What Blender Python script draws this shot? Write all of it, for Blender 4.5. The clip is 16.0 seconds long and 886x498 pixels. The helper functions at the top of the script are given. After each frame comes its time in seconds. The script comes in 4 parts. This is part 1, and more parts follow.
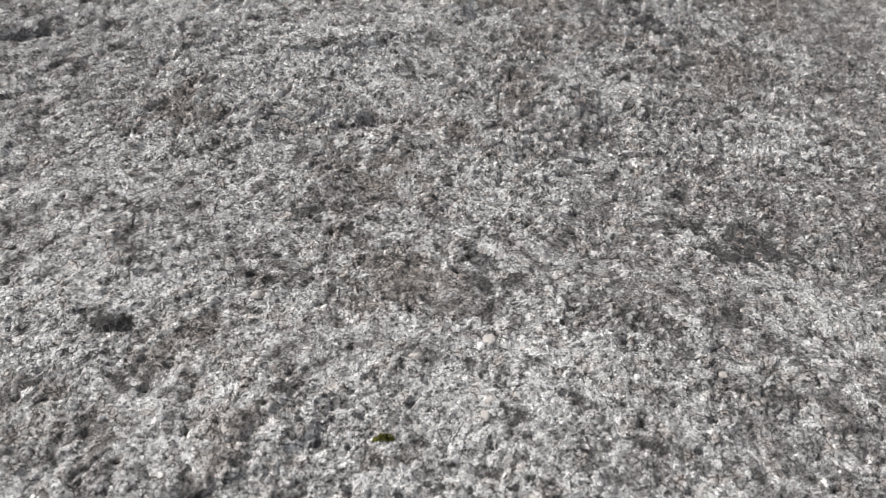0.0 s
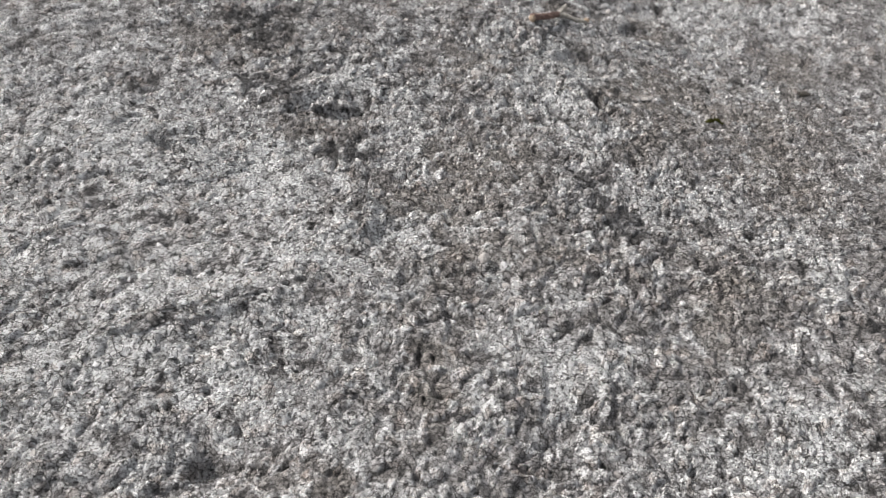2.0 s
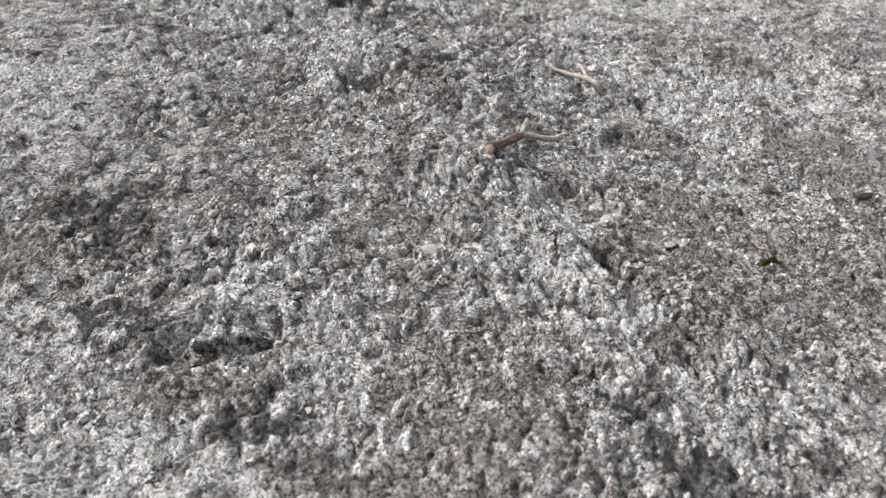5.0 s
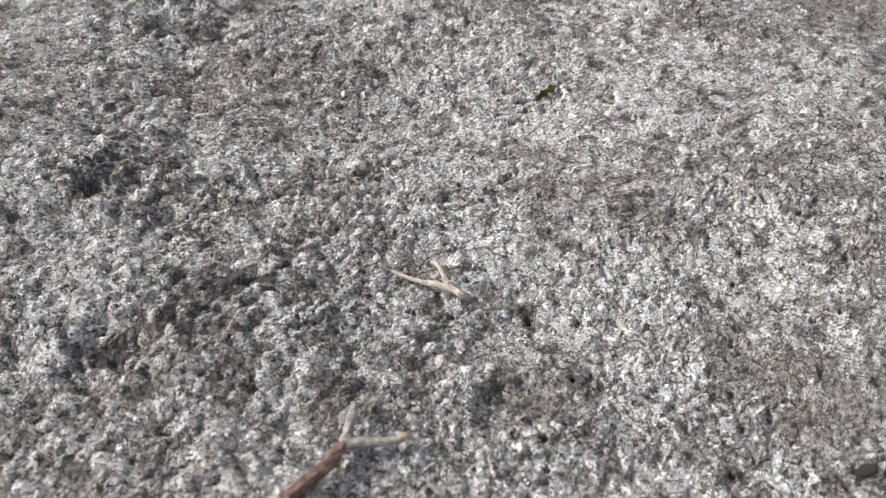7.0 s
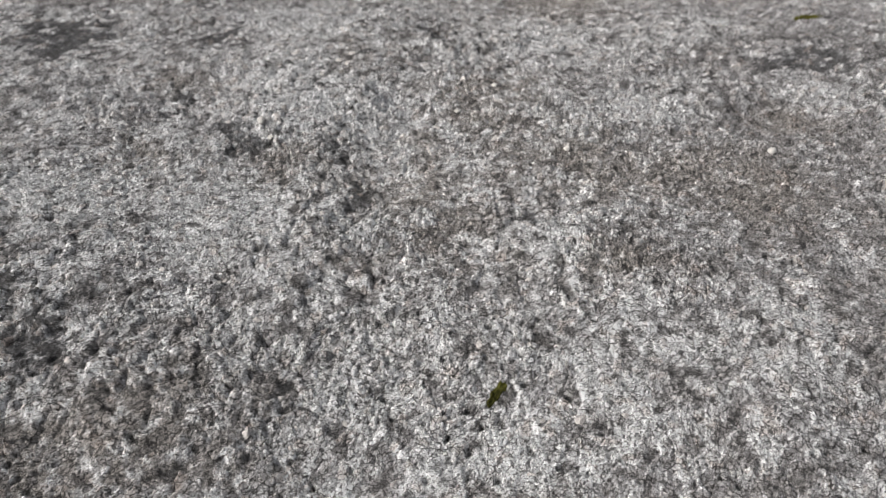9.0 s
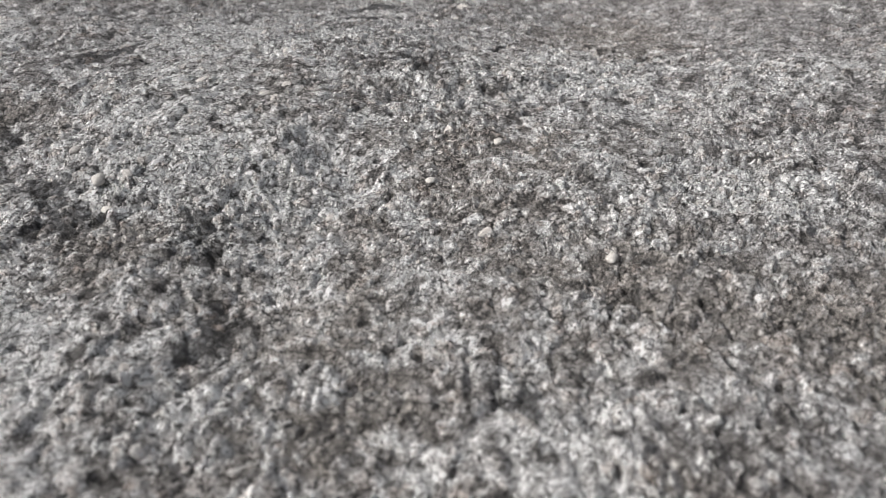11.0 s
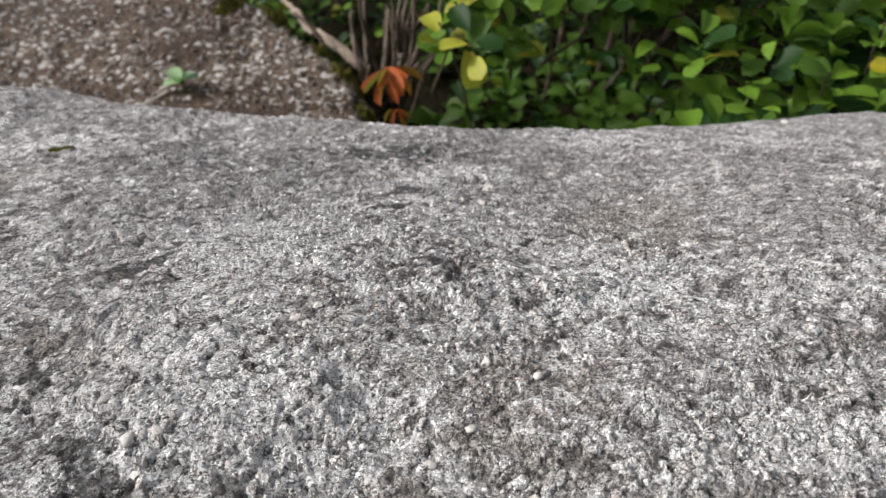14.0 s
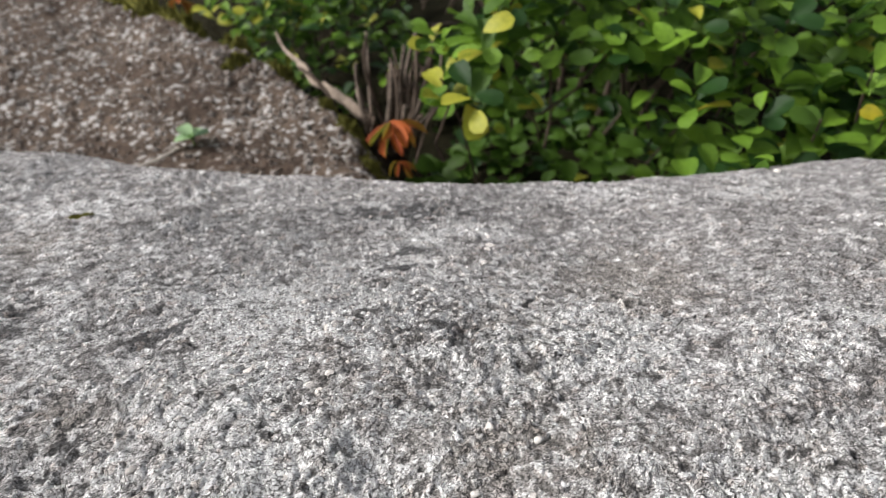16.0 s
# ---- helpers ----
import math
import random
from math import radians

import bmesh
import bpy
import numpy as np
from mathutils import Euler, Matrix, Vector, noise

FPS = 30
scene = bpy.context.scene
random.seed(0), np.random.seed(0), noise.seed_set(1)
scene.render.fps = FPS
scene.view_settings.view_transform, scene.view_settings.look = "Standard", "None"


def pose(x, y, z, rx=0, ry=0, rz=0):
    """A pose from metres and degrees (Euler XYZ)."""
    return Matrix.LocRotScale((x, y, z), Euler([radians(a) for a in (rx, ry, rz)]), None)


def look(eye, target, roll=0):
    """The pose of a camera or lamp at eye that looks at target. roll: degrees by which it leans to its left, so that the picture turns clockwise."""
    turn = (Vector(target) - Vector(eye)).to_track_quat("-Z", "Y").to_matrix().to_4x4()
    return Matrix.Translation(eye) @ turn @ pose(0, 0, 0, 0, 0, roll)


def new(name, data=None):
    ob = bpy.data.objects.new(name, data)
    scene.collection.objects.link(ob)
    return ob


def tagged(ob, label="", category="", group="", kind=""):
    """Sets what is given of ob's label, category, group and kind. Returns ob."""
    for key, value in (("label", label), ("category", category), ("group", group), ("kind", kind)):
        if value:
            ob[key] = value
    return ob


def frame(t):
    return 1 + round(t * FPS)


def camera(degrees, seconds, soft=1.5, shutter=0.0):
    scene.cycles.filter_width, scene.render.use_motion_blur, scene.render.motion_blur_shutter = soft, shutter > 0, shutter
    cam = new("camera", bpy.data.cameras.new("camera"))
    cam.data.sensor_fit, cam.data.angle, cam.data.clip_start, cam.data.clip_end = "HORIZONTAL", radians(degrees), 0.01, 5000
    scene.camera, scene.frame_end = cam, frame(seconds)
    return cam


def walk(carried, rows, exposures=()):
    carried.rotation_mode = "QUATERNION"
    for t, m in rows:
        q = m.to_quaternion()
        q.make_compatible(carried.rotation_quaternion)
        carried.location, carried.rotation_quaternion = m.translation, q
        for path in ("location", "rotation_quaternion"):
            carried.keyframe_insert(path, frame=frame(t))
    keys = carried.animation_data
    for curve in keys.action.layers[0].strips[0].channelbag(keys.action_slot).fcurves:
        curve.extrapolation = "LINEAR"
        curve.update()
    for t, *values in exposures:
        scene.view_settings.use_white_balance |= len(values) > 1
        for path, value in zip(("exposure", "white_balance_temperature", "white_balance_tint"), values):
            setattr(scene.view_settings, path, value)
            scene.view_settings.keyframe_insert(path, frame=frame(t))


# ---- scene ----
cam = camera(58.19, 16.0, 0.6)
PATH = [
    (0, (0.0646, 0.0471, 0.2517), (0.0570, 0.2584, 0.0389), -3.48),
    (0.5, (0.0629, 0.0797, 0.2540), (0.0531, 0.2791, 0.0301), -3.25),
    (1, (0.0774, 0.1156, 0.2706), (0.0613, 0.3115, 0.0440), -5.16),
    (1.5, (0.1051, 0.1626, 0.2720), (0.0882, 0.3627, 0.0492), -5.59),
    (2, (0.1055, 0.1852, 0.2569), (0.0903, 0.3903, 0.0386), -7.63),
    (2.5, (0.0770, 0.2177, 0.2331), (0.0791, 0.4278, 0.0190), -1.29),
    (3, (0.0721, 0.2236, 0.2328), (0.0884, 0.4371, 0.0226), -3.87),
    (3.5, (0.0803, 0.2376, 0.2234), (0.1031, 0.4493, 0.0121), -4.82),
    (4, (0.0855, 0.2645, 0.2257), (0.1023, 0.4774, 0.0150), -8.46),
    (4.2, (0.0847, 0.2754, 0.2231), (0.1020, 0.4895, 0.0137), -8.92),
    (6.3, (0.1434, 0.3352, 0.2224), (0.1474, 0.5532, 0.0163), -16.82),
    (6.5, (0.1442, 0.3589, 0.2165), (0.1538, 0.5727, 0.0063), -16.72),
    (7, (0.1628, 0.4075, 0.2096), (0.1941, 0.6115, -0.0081), -14.52),
    (7.5, (0.1786, 0.4444, 0.2098), (0.2247, 0.6410, -0.0121), -13.69),
    (8, (0.1789, 0.4665, 0.2137), (0.2492, 0.6535, -0.0101), -10.54),
    (8.5, (0.1830, 0.4914, 0.2235), (0.2797, 0.6669, 0.0002), -6.30),
    (9, (0.1836, 0.5171, 0.2396), (0.2720, 0.6952, 0.0150), -9.39),
    (9.2, (0.1956, 0.5302, 0.2217), (0.2776, 0.7170, 0.0017), -11.30),
    (11.3, (0.2583, 0.6110, 0.1465), (0.3423, 0.8124, -0.0595), -8.44),
    (11.5, (0.2583, 0.6135, 0.1458), (0.3410, 0.8165, -0.0590), -8.65),
    (12, (0.2671, 0.6203, 0.1502), (0.3513, 0.8267, -0.0506), -9.03),
    (12.5, (0.2689, 0.6237, 0.1587), (0.3584, 0.8368, -0.0325), -9.29),
    (13, (0.2668, 0.6298, 0.1658), (0.3590, 0.8459, -0.0207), -9.48),
    (13.5, (0.2676, 0.6341, 0.1710), (0.3606, 0.8532, -0.0116), -9.66),
    (14, (0.2698, 0.6337, 0.1731), (0.3634, 0.8556, -0.0057), -9.81),
    (14.5, (0.2723, 0.6343, 0.1756), (0.3672, 0.8578, -0.0007), -10.00),
    (15, (0.2794, 0.6347, 0.1857), (0.3735, 0.8592, 0.0103), -11.21),
    (15.5, (0.2781, 0.6305, 0.1867), (0.3722, 0.8576, 0.0147), -11.41),
    (16, (0.2704, 0.6270, 0.1907), (0.3669, 0.8561, 0.0228), -10.91),
]
cam.data.dof.use_dof = True
cam.data.dof.focus_distance = 0.232
cam.data.dof.aperture_fstop = 20.0

walk(cam, [(t, look(eye, target, roll)) for t, eye, target, roll in PATH], [(0.0, 0.82), (3.0, 1.02), (4.0, 1.05), (6.5, 1.15), (7.0, 1.13), (9.0, 0.78), (11.5, 0.88), (14.0, 1.11), (16.0, 1.25)])

# ---- light: bright overcast day ----
world = bpy.data.worlds.new("overcast_sky")
scene.world = world
world.use_nodes = True
wn = world.node_tree.nodes
sky = wn.new("ShaderNodeTexSky")
sky.sky_type = "NISHITA"
sky.sun_disc = False
sky.sun_elevation, sky.sun_rotation = radians(45), radians(-60)
sky.air_density, sky.dust_density, sky.ozone_density = 1.0, 4.0, 1.0
grey = wn.new("ShaderNodeHueSaturation")
grey.inputs["Saturation"].default_value = 0.22
world.node_tree.links.new(sky.outputs[0], grey.inputs["Color"])
world.node_tree.links.new(grey.outputs[0], wn["Background"].inputs["Color"])
wn["Background"].inputs["Strength"].default_value = 0.095
sun = new("sun", bpy.data.lights.new("sun", "SUN"))
sun.data.energy, sun.data.angle, sun.data.color = 2.3, radians(14), (1.0, 0.965, 0.92)
sun.matrix_world = look((-0.85, 0.50, 0.98), (0, 0, 0))


# ---- materials ----
class Nodes:
    """A small builder for node materials."""

    def __init__(self, name, rough=0.8, spec=0.3):
        self.mat = bpy.data.materials.new(name)
        self.mat.use_nodes = True
        self.tree = self.mat.node_tree
        self.bsdf = self.tree.nodes["Principled BSDF"]
        self.bsdf.inputs["Roughness"].default_value = rough
        self.bsdf.inputs["Specular IOR Level"].default_value = spec

    def put(self, kind, **values):
        node = self.tree.nodes.new(kind)
        for key, value in values.items():
            node.inputs[key.replace("_", " ")].default_value = value
        return node

    def link(self, a, b):
        self.tree.links.new(a, b)

    def coords(self):
        return self.tree.nodes.new("ShaderNodeTexCoord").outputs["Object"]

    def noise(self, co, scale, detail=4.0, rough=0.6):
        n = self.put("ShaderNodeTexNoise", Scale=scale, Detail=detail, Roughness=rough)
        self.link(co, n.inputs["Vector"])
        return n.outputs["Fac"]

    def cells(self, co, scale, feature="F1", out="Color"):
        n = self.tree.nodes.new("ShaderNodeTexVoronoi")
        n.feature = feature
        n.inputs["Scale"].default_value = scale
        self.link(co, n.inputs["Vector"])
        return n.outputs[out]

    def span(self, value, a, b, c=0.0, d=1.0):
        n = self.tree.nodes.new("ShaderNodeMapRange")
        for key, v in zip(("From Min", "From Max", "To Min", "To Max"), (a, b, c, d)):
            n.inputs[key].default_value = v
        self.link(value, n.inputs["Value"])
        return n.outputs["Result"]

    def maths(self, op, a, b=0.0):
        n = self.tree.nodes.new("ShaderNodeMath")
        n.operation = op
        for k, v in enumerate((a, b)):
            if isinstance(v, (int, float)):
                n.inputs[k].default_value = v
            else:
                self.link(v, n.inputs[k])
        return n.outputs[0]

    def mix(self, fac, a, b, kind="MIX"):
        n = self.tree.nodes.new("ShaderNodeMix")
        n.data_type, n.blend_type = "RGBA", kind
        for slot, v in ((0, fac), (6, a), (7, b)):
            if isinstance(v, (int, float)):
                n.inputs[slot].default_value = v
            elif isinstance(v, tuple):
                n.inputs[slot].default_value = (*v, 1.0)
            else:
                self.link(v, n.inputs[slot])
        return n.outputs[2]

    def attr(self, name):
        n = self.tree.nodes.new("ShaderNodeAttribute")
        n.attribute_name = name
        return n.outputs["Fac"]

    def red(self, colour):
        n = self.tree.nodes.new("ShaderNodeSeparateColor")
        self.link(colour, n.inputs[0])
        return n.outputs

    def bump(self, height, distance, strength=1.0, under=None):
        n = self.put("ShaderNodeBump", Strength=strength, Distance=distance)
        self.link(height, n.inputs["Height"])
        if under is not None:
            self.link(under, n.inputs["Normal"])
        return n.outputs["Normal"]

    def done(self, colour, normal=None, rough=None):
        if isinstance(colour, tuple):
            self.bsdf.inputs["Base Color"].default_value = (*colour, 1.0)
        else:
            self.link(colour, self.bsdf.inputs["Base Color"])
        if normal is not None:
            self.link(normal, self.bsdf.inputs["Normal"])
        if rough is not None:
            self.link(rough, self.bsdf.inputs["Roughness"])
        return self.mat


PALE, GREY, BROWN, DARK = (0.92, 0.91, 0.91), (0.44, 0.422, 0.424), (0.44, 0.400, 0.365), (0.085, 0.087, 0.093)


def boulder_material():
    """Crumbly lichen crust, bare stone, dirt, dark growth and painted hollow shade, spread by the fields that the mesh
    carries, crumb by crumb.
    """
    n = Nodes("lichened_granite", 0.92, 0.18)
    co = n.coords()
    warp = n.put("ShaderNodeTexNoise", Scale=700.0, Detail=3.0)
    n.link(co, warp.inputs["Vector"])
    vec = n.tree.nodes.new("ShaderNodeVectorMath")
    vec.operation = "MULTIPLY_ADD"
    n.link(warp.outputs["Color"], vec.inputs[0])
    vec.inputs[1].default_value = (0.0016, 0.0016, 0.0016)
    n.link(co, vec.inputs[2])
    bent_co = vec.outputs[0]
    tiny = n.noise(co, 3200, 4, 0.7)
    fine = n.noise(co, 1100, 6, 0.72)
    mid = n.noise(co, 230, 7, 0.70)
    broad = n.noise(co, 75, 5, 0.6)
    grain = n.red(n.cells(bent_co, 1000))
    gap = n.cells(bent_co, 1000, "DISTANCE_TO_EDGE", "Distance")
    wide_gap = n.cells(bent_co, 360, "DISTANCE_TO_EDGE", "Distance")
    own, small = n.attr("mid"), n.attr("small")
    ragged = n.maths("ADD", n.maths("MULTIPLY", n.maths("SUBTRACT", mid, 0.5), 2.4), n.maths("MULTIPLY", n.maths("SUBTRACT", broad, 0.5), 3.2))
    ragged = n.maths("ADD", ragged, n.maths("MULTIPLY", n.maths("SUBTRACT", fine, 0.5), 0.8))
    ragged = n.maths("ADD", ragged, n.maths("MULTIPLY", own, 0.42))
    ragged = n.maths("ADD", ragged, n.maths("MULTIPLY", small, 0.12))
    pale = n.span(n.maths("ADD", n.attr("pale"), ragged), 0.05, 0.85)
    brown = n.span(n.maths("SUBTRACT", n.attr("brown"), n.maths("MULTIPLY", ragged, 0.75)), 0.25, 1.10, 0.0, 0.80)
    dark = n.span(n.maths("SUBTRACT", n.attr("dark"), n.maths("MULTIPLY", ragged, 0.7)), 0.37, 0.80, 0.0, 0.75)
    col = n.mix(pale, GREY, PALE)
    col = n.mix(brown, col, BROWN)
    col = n.mix(dark, col, DARK)
    tone = n.maths("MULTIPLY", n.span(grain[1], 0, 1, 0.76, 1.24), n.span(fine, 0.36, 0.64, 0.70, 1.30))
    tone = n.maths("MULTIPLY", tone, n.span(tiny, 0.36, 0.64, 0.72, 1.28))
    tone = n.maths("MULTIPLY", tone, n.span(own, -1, 1, 0.78, 1.22))
    tone = n.maths("MULTIPLY", tone, n.span(small, -1, 1, 0.78, 1.22))
    col = n.mix(1.0, col, n.mix(0.0, tone, tone), "MULTIPLY")
    bare = n.maths("MULTIPLY", n.span(own, 0.30, 0.50), n.span(mid, 0.46, 0.56, 0.55, 0.10))
    stone = n.mix(n.span(grain[0], 0, 1), (0.30, 0.275, 0.275), (0.50, 0.455, 0.43))
    col = n.mix(bare, col, n.mix(n.span(own, 0.62, 0.70), stone, (0.47, 0.385, 0.335)))
    col = n.mix(n.span(small, 0.80, 0.86, 0, 0.6), col, (0.80, 0.78, 0.765))
    # shade of thin cracks, put into the colour as near-black lines
    crack_shade = n.maths("MULTIPLY", n.span(wide_gap, 0.012, 0.07, 0.92, 0.0), n.span(mid, 0.46, 0.56, 1.0, 0.0))
    col = n.mix(crack_shade, col, (0.045, 0.041, 0.038))
    # between grains: dirt, and the shade of the gaps painted in with it
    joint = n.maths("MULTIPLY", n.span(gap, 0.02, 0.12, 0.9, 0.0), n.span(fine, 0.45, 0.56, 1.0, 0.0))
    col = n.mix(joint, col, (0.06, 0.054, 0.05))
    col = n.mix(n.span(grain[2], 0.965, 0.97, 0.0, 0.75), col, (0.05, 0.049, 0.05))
    nm = n.bump(n.span(wide_gap, 0.0, 0.16), 0.0004, 0.9)
    nm = n.bump(n.span(gap, 0.0, 0.30), 0.0004, 0.9, nm)
    nm = n.bump(fine, 0.0016, 1.0, nm)
    nm = n.bump(tiny, 0.0008, 1.0, nm)
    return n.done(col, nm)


def plain(name, dark, light, scale, rough=0.8, depth=0.0008, spec=0.3, spread=0.0):
    """Two tones under noise, with relief; spread: how much each piece differs."""
    n = Nodes(name, rough, spec)
    co = n.coords()
    col = n.mix(n.span(n.noise(co, scale, 6, 0.65), 0.32, 0.68), dark, light)
    if spread:
        info = n.tree.nodes.new("ShaderNodeObjectInfo")
        col = n.mix(1.0, col, n.mix(0.0, n.span(info.outputs["Random"], 0, 1, 1 - spread, 1 + spread), (1, 1, 1)), "MULTIPLY")
    return n.done(col, n.bump(n.noise(co, scale * 3, 6, 0.7), depth))


def leaf_material(name, deep, fresh, rough=0.5):
    n = Nodes(name, rough, 0.16)
    co = n.coords()
    tint = n.attr("tint")
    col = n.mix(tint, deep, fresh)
    col = n.mix(n.span(tint, 1.2, 1.4), col, (0.27, 0.27, 0.03))
    col = n.mix(n.span(n.noise(co, 240, 4), 0.35, 0.75, 0, 0.35), col, tuple(0.55 * v for v in deep))
    n.bsdf.inputs["Transmission Weight"].default_value = 0.0
    mat = n.done(col, n.bump(n.noise(co, 500, 3), 0.0006, 0.6))
    back = n.tree.nodes.new("ShaderNodeBsdfTranslucent")
    n.link(n.mix(0.5, col, (0.18, 0.40, 0.05)), back.inputs["Color"])
    both = n.tree.nodes.new("ShaderNodeMixShader")
    both.inputs[0].default_value = 0.22
    n.link(n.bsdf.outputs[0], both.inputs[1])
    n.link(back.outputs[0], both.inputs[2])
    n.link(both.outputs[0], n.tree.nodes["Material Output"].inputs["Surface"])
    return mat


def slab_material():
    n = Nodes("gritty_brown_rock", 0.9, 0.2)
    co = n.coords()
    big = n.noise(co, 9, 5, 0.6)
    cell = n.red(n.cells(co, 190))
    col = n.mix(n.span(big, 0.38, 0.62), (0.047, 0.030, 0.021), (0.096, 0.070, 0.053))
    col = n.mix(1.0, col, n.mix(0.0, n.span(cell[0], 0, 1, 0.6, 1.4), (1, 1, 1)), "MULTIPLY")
    col = n.mix(n.span(n.maths("ADD", cell[1], n.span(big, 0.3, 0.7, -0.12, 0.12)), 0.84, 0.87, 0, 0.85), col, (0.40, 0.385, 0.375))
    return n.done(col, n.bump(n.noise(co, 260, 6, 0.7), 0.004))


def moss_material():
    n = Nodes("moss", 0.95, 0.1)
    co = n.coords()
    col = n.mix(n.span(n.noise(co, 130, 5), 0.35, 0.65), (0.065, 0.064, 0.014), (0.19, 0.18, 0.038))
    return n.done(col, n.bump(n.noise(co, 700, 5, 0.75), 0.004))


M_ROCK, M_SLAB, M_MOSS = boulder_material(), slab_material(), moss_material()
M_BARK = plain("reddish_bark", (0.09, 0.052, 0.042), (0.24, 0.155, 0.13), 500, 0.7)
M_DEADWOOD = plain("weathered_wood", (0.20, 0.185, 0.165), (0.47, 0.44, 0.395), 700, 0.85)
M_PALEWOOD = plain("bleached_wood", (0.34, 0.29, 0.25), (0.62, 0.57, 0.50), 600, 0.8)
M_CUT = plain("cut_wood", (0.36, 0.25, 0.17), (0.58, 0.47, 0.36), 900, 0.8)
M_PEBBLE = plain("pale_pebble", (0.40, 0.375, 0.345), (0.60, 0.575, 0.545), 3.0, 0.7, 0.0003, 0.35, 0.18)
M_CRYSTAL = plain("quartz_crystal", (0.32, 0.29, 0.275), (0.56, 0.53, 0.50), 3.5, 0.6, 0.0004, 0.4, 0.15)
M_CHIP = plain("dark_chip", (0.03, 0.026, 0.022), (0.09, 0.075, 0.06), 700, 0.7)
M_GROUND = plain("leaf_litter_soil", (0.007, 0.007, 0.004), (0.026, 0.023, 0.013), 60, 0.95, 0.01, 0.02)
M_STEM = plain("shrub_stem", (0.022, 0.015, 0.010), (0.085, 0.058, 0.040), 300, 0.8)
M_GREYSTICK = plain("dead_grey_stick", (0.035, 0.026, 0.020), (0.15, 0.115, 0.09), 260, 0.85)
M_BRANCH = plain("dry_branch", (0.12, 0.09, 0.07), (0.30, 0.24, 0.19), 300, 0.85)
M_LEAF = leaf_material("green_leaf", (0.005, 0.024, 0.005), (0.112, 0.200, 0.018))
M_YELLOW = leaf_material("yellowing_leaf", (0.19, 0.18, 0.014), (0.34, 0.285, 0.022))
M_ORANGE = leaf_material("dead_orange_leaf", (0.17, 0.030, 0.008), (0.42, 0.10, 0.022), 0.6)
M_SOFTLEAF = leaf_material("pale_green_leaf", (0.16, 0.27, 0.13), (0.36, 0.47, 0.28), 0.6)


# ---- mesh helpers ----
def mesh_of(name, verts, faces, material, fields=None, smooth=False):
    """One mesh from arrays; faces is an array of equal polygons."""
    me = bpy.data.meshes.new(name)
    verts, faces = np.asarray(verts, np.float32), np.asarray(faces, np.int32)
    sides = faces.shape[1]
    me.vertices.add(len(verts))
    me.vertices.foreach_set("co", verts.ravel())
    me.loops.add(faces.size)
    me.loops.foreach_set("vertex_index", faces.ravel())
    me.polygons.add(len(faces))
    me.polygons.foreach_set("loop_start", np.arange(0, faces.size, sides, dtype=np.int32))
    me.polygons.foreach_set("use_smooth", np.full(len(faces), smooth))
    for key, values in (fields or {}).items():
        a = me.attributes.new(key, "FLOAT", "POINT")
        a.data.foreach_set("value", np.asarray(values, np.float32).ravel())
    me.materials.append(material)
    me.update(calc_edges=True)
    return me


def part(name, me, parent, label=""):
    ob = new(name, me)
    ob.parent = parent
    return tagged(ob, label)


def tube(points, radii, sides=8, seed=0, rough=0.12):
    """A tapered, slightly knobbly closed stick along points."""
    rng = np.random.default_rng(seed)
    pts = [Vector(p) for p in points]
    verts, faces = [], []
    for k, p in enumerate(pts):
        ahead = (pts[min(k + 1, len(pts) - 1)] - pts[max(k - 1, 0)]).normalized()
        side = ahead.orthogonal().normalized() if k == 0 else (side - ahead * side.dot(ahead)).normalized()
        up = ahead.cross(side)
        for s in range(sides):
            a = 2 * math.pi * s / sides
            r = radii[k] * (1 + rng.uniform(-rough, rough))
            verts.append(p + (side * math.cos(a) + up * math.sin(a)) * r)
    for k in range(len(pts) - 1):
        for s in range(sides):
            a, b = k * sides + s, k * sides + (s + 1) % sides
            faces.append((a, b, b + sides, a + sides))
    for ring, end in ((0, pts[0]), ((len(pts) - 1) * sides, pts[-1])):
        c = len(verts)
        verts.append(end)
        for s in range(sides):
            a, b = ring + s, ring + (s + 1) % sides
            faces.append((c, b, a, a) if ring == 0 else (c, a, b, b))
    return [tuple(v) for v in verts], faces


def solid(name, verts, faces, material, smooth=False, fields=None):
    """A mesh from lists whose faces may be of any length."""
    me = bpy.data.meshes.new(name)
    me.from_pydata([tuple(v) for v in verts], [], [tuple(dict.fromkeys(f)) for f in faces])
    for p in me.polygons:
        p.use_smooth = smooth
    for key, values in (fields or {}).items():
        a = me.attributes.new(key, "FLOAT", "POINT")
        a.data.foreach_set("value", np.asarray(values, np.float32).ravel())
    me.materials.append(material)
    me.update()
    return me


def bent(a, b, n, sag, seed):
    """n points from a to b with a wandering bend."""
    rng = np.random.default_rng(seed)
    a, b = np.array(a, float), np.array(b, float)
    off = rng.normal(0, 1, 3) * sag
    off2 = rng.normal(0, 1, 3) * sag * 0.6
    return [tuple(a + (b - a) * k + off * math.sin(math.pi * k) + off2 * math.sin(2 * math.pi * k)) for k in np.linspace(0, 1, n)]


# ---- the shape of the boulder ----
def lattice(ix, iy, seed):
    h = (ix.astype(np.uint32) * np.uint32(374761393) + iy.astype(np.uint32) * np.uint32(668265263) + np.uint32(seed * 974711 + 13)) & np.uint32(0xFFFFFFFF)
    h = (h ^ (h >> np.uint32(13))) * np.uint32(1274126177)
    h = h ^ (h >> np.uint32(16))
    return h.astype(np.float64) / 2**31 - 1


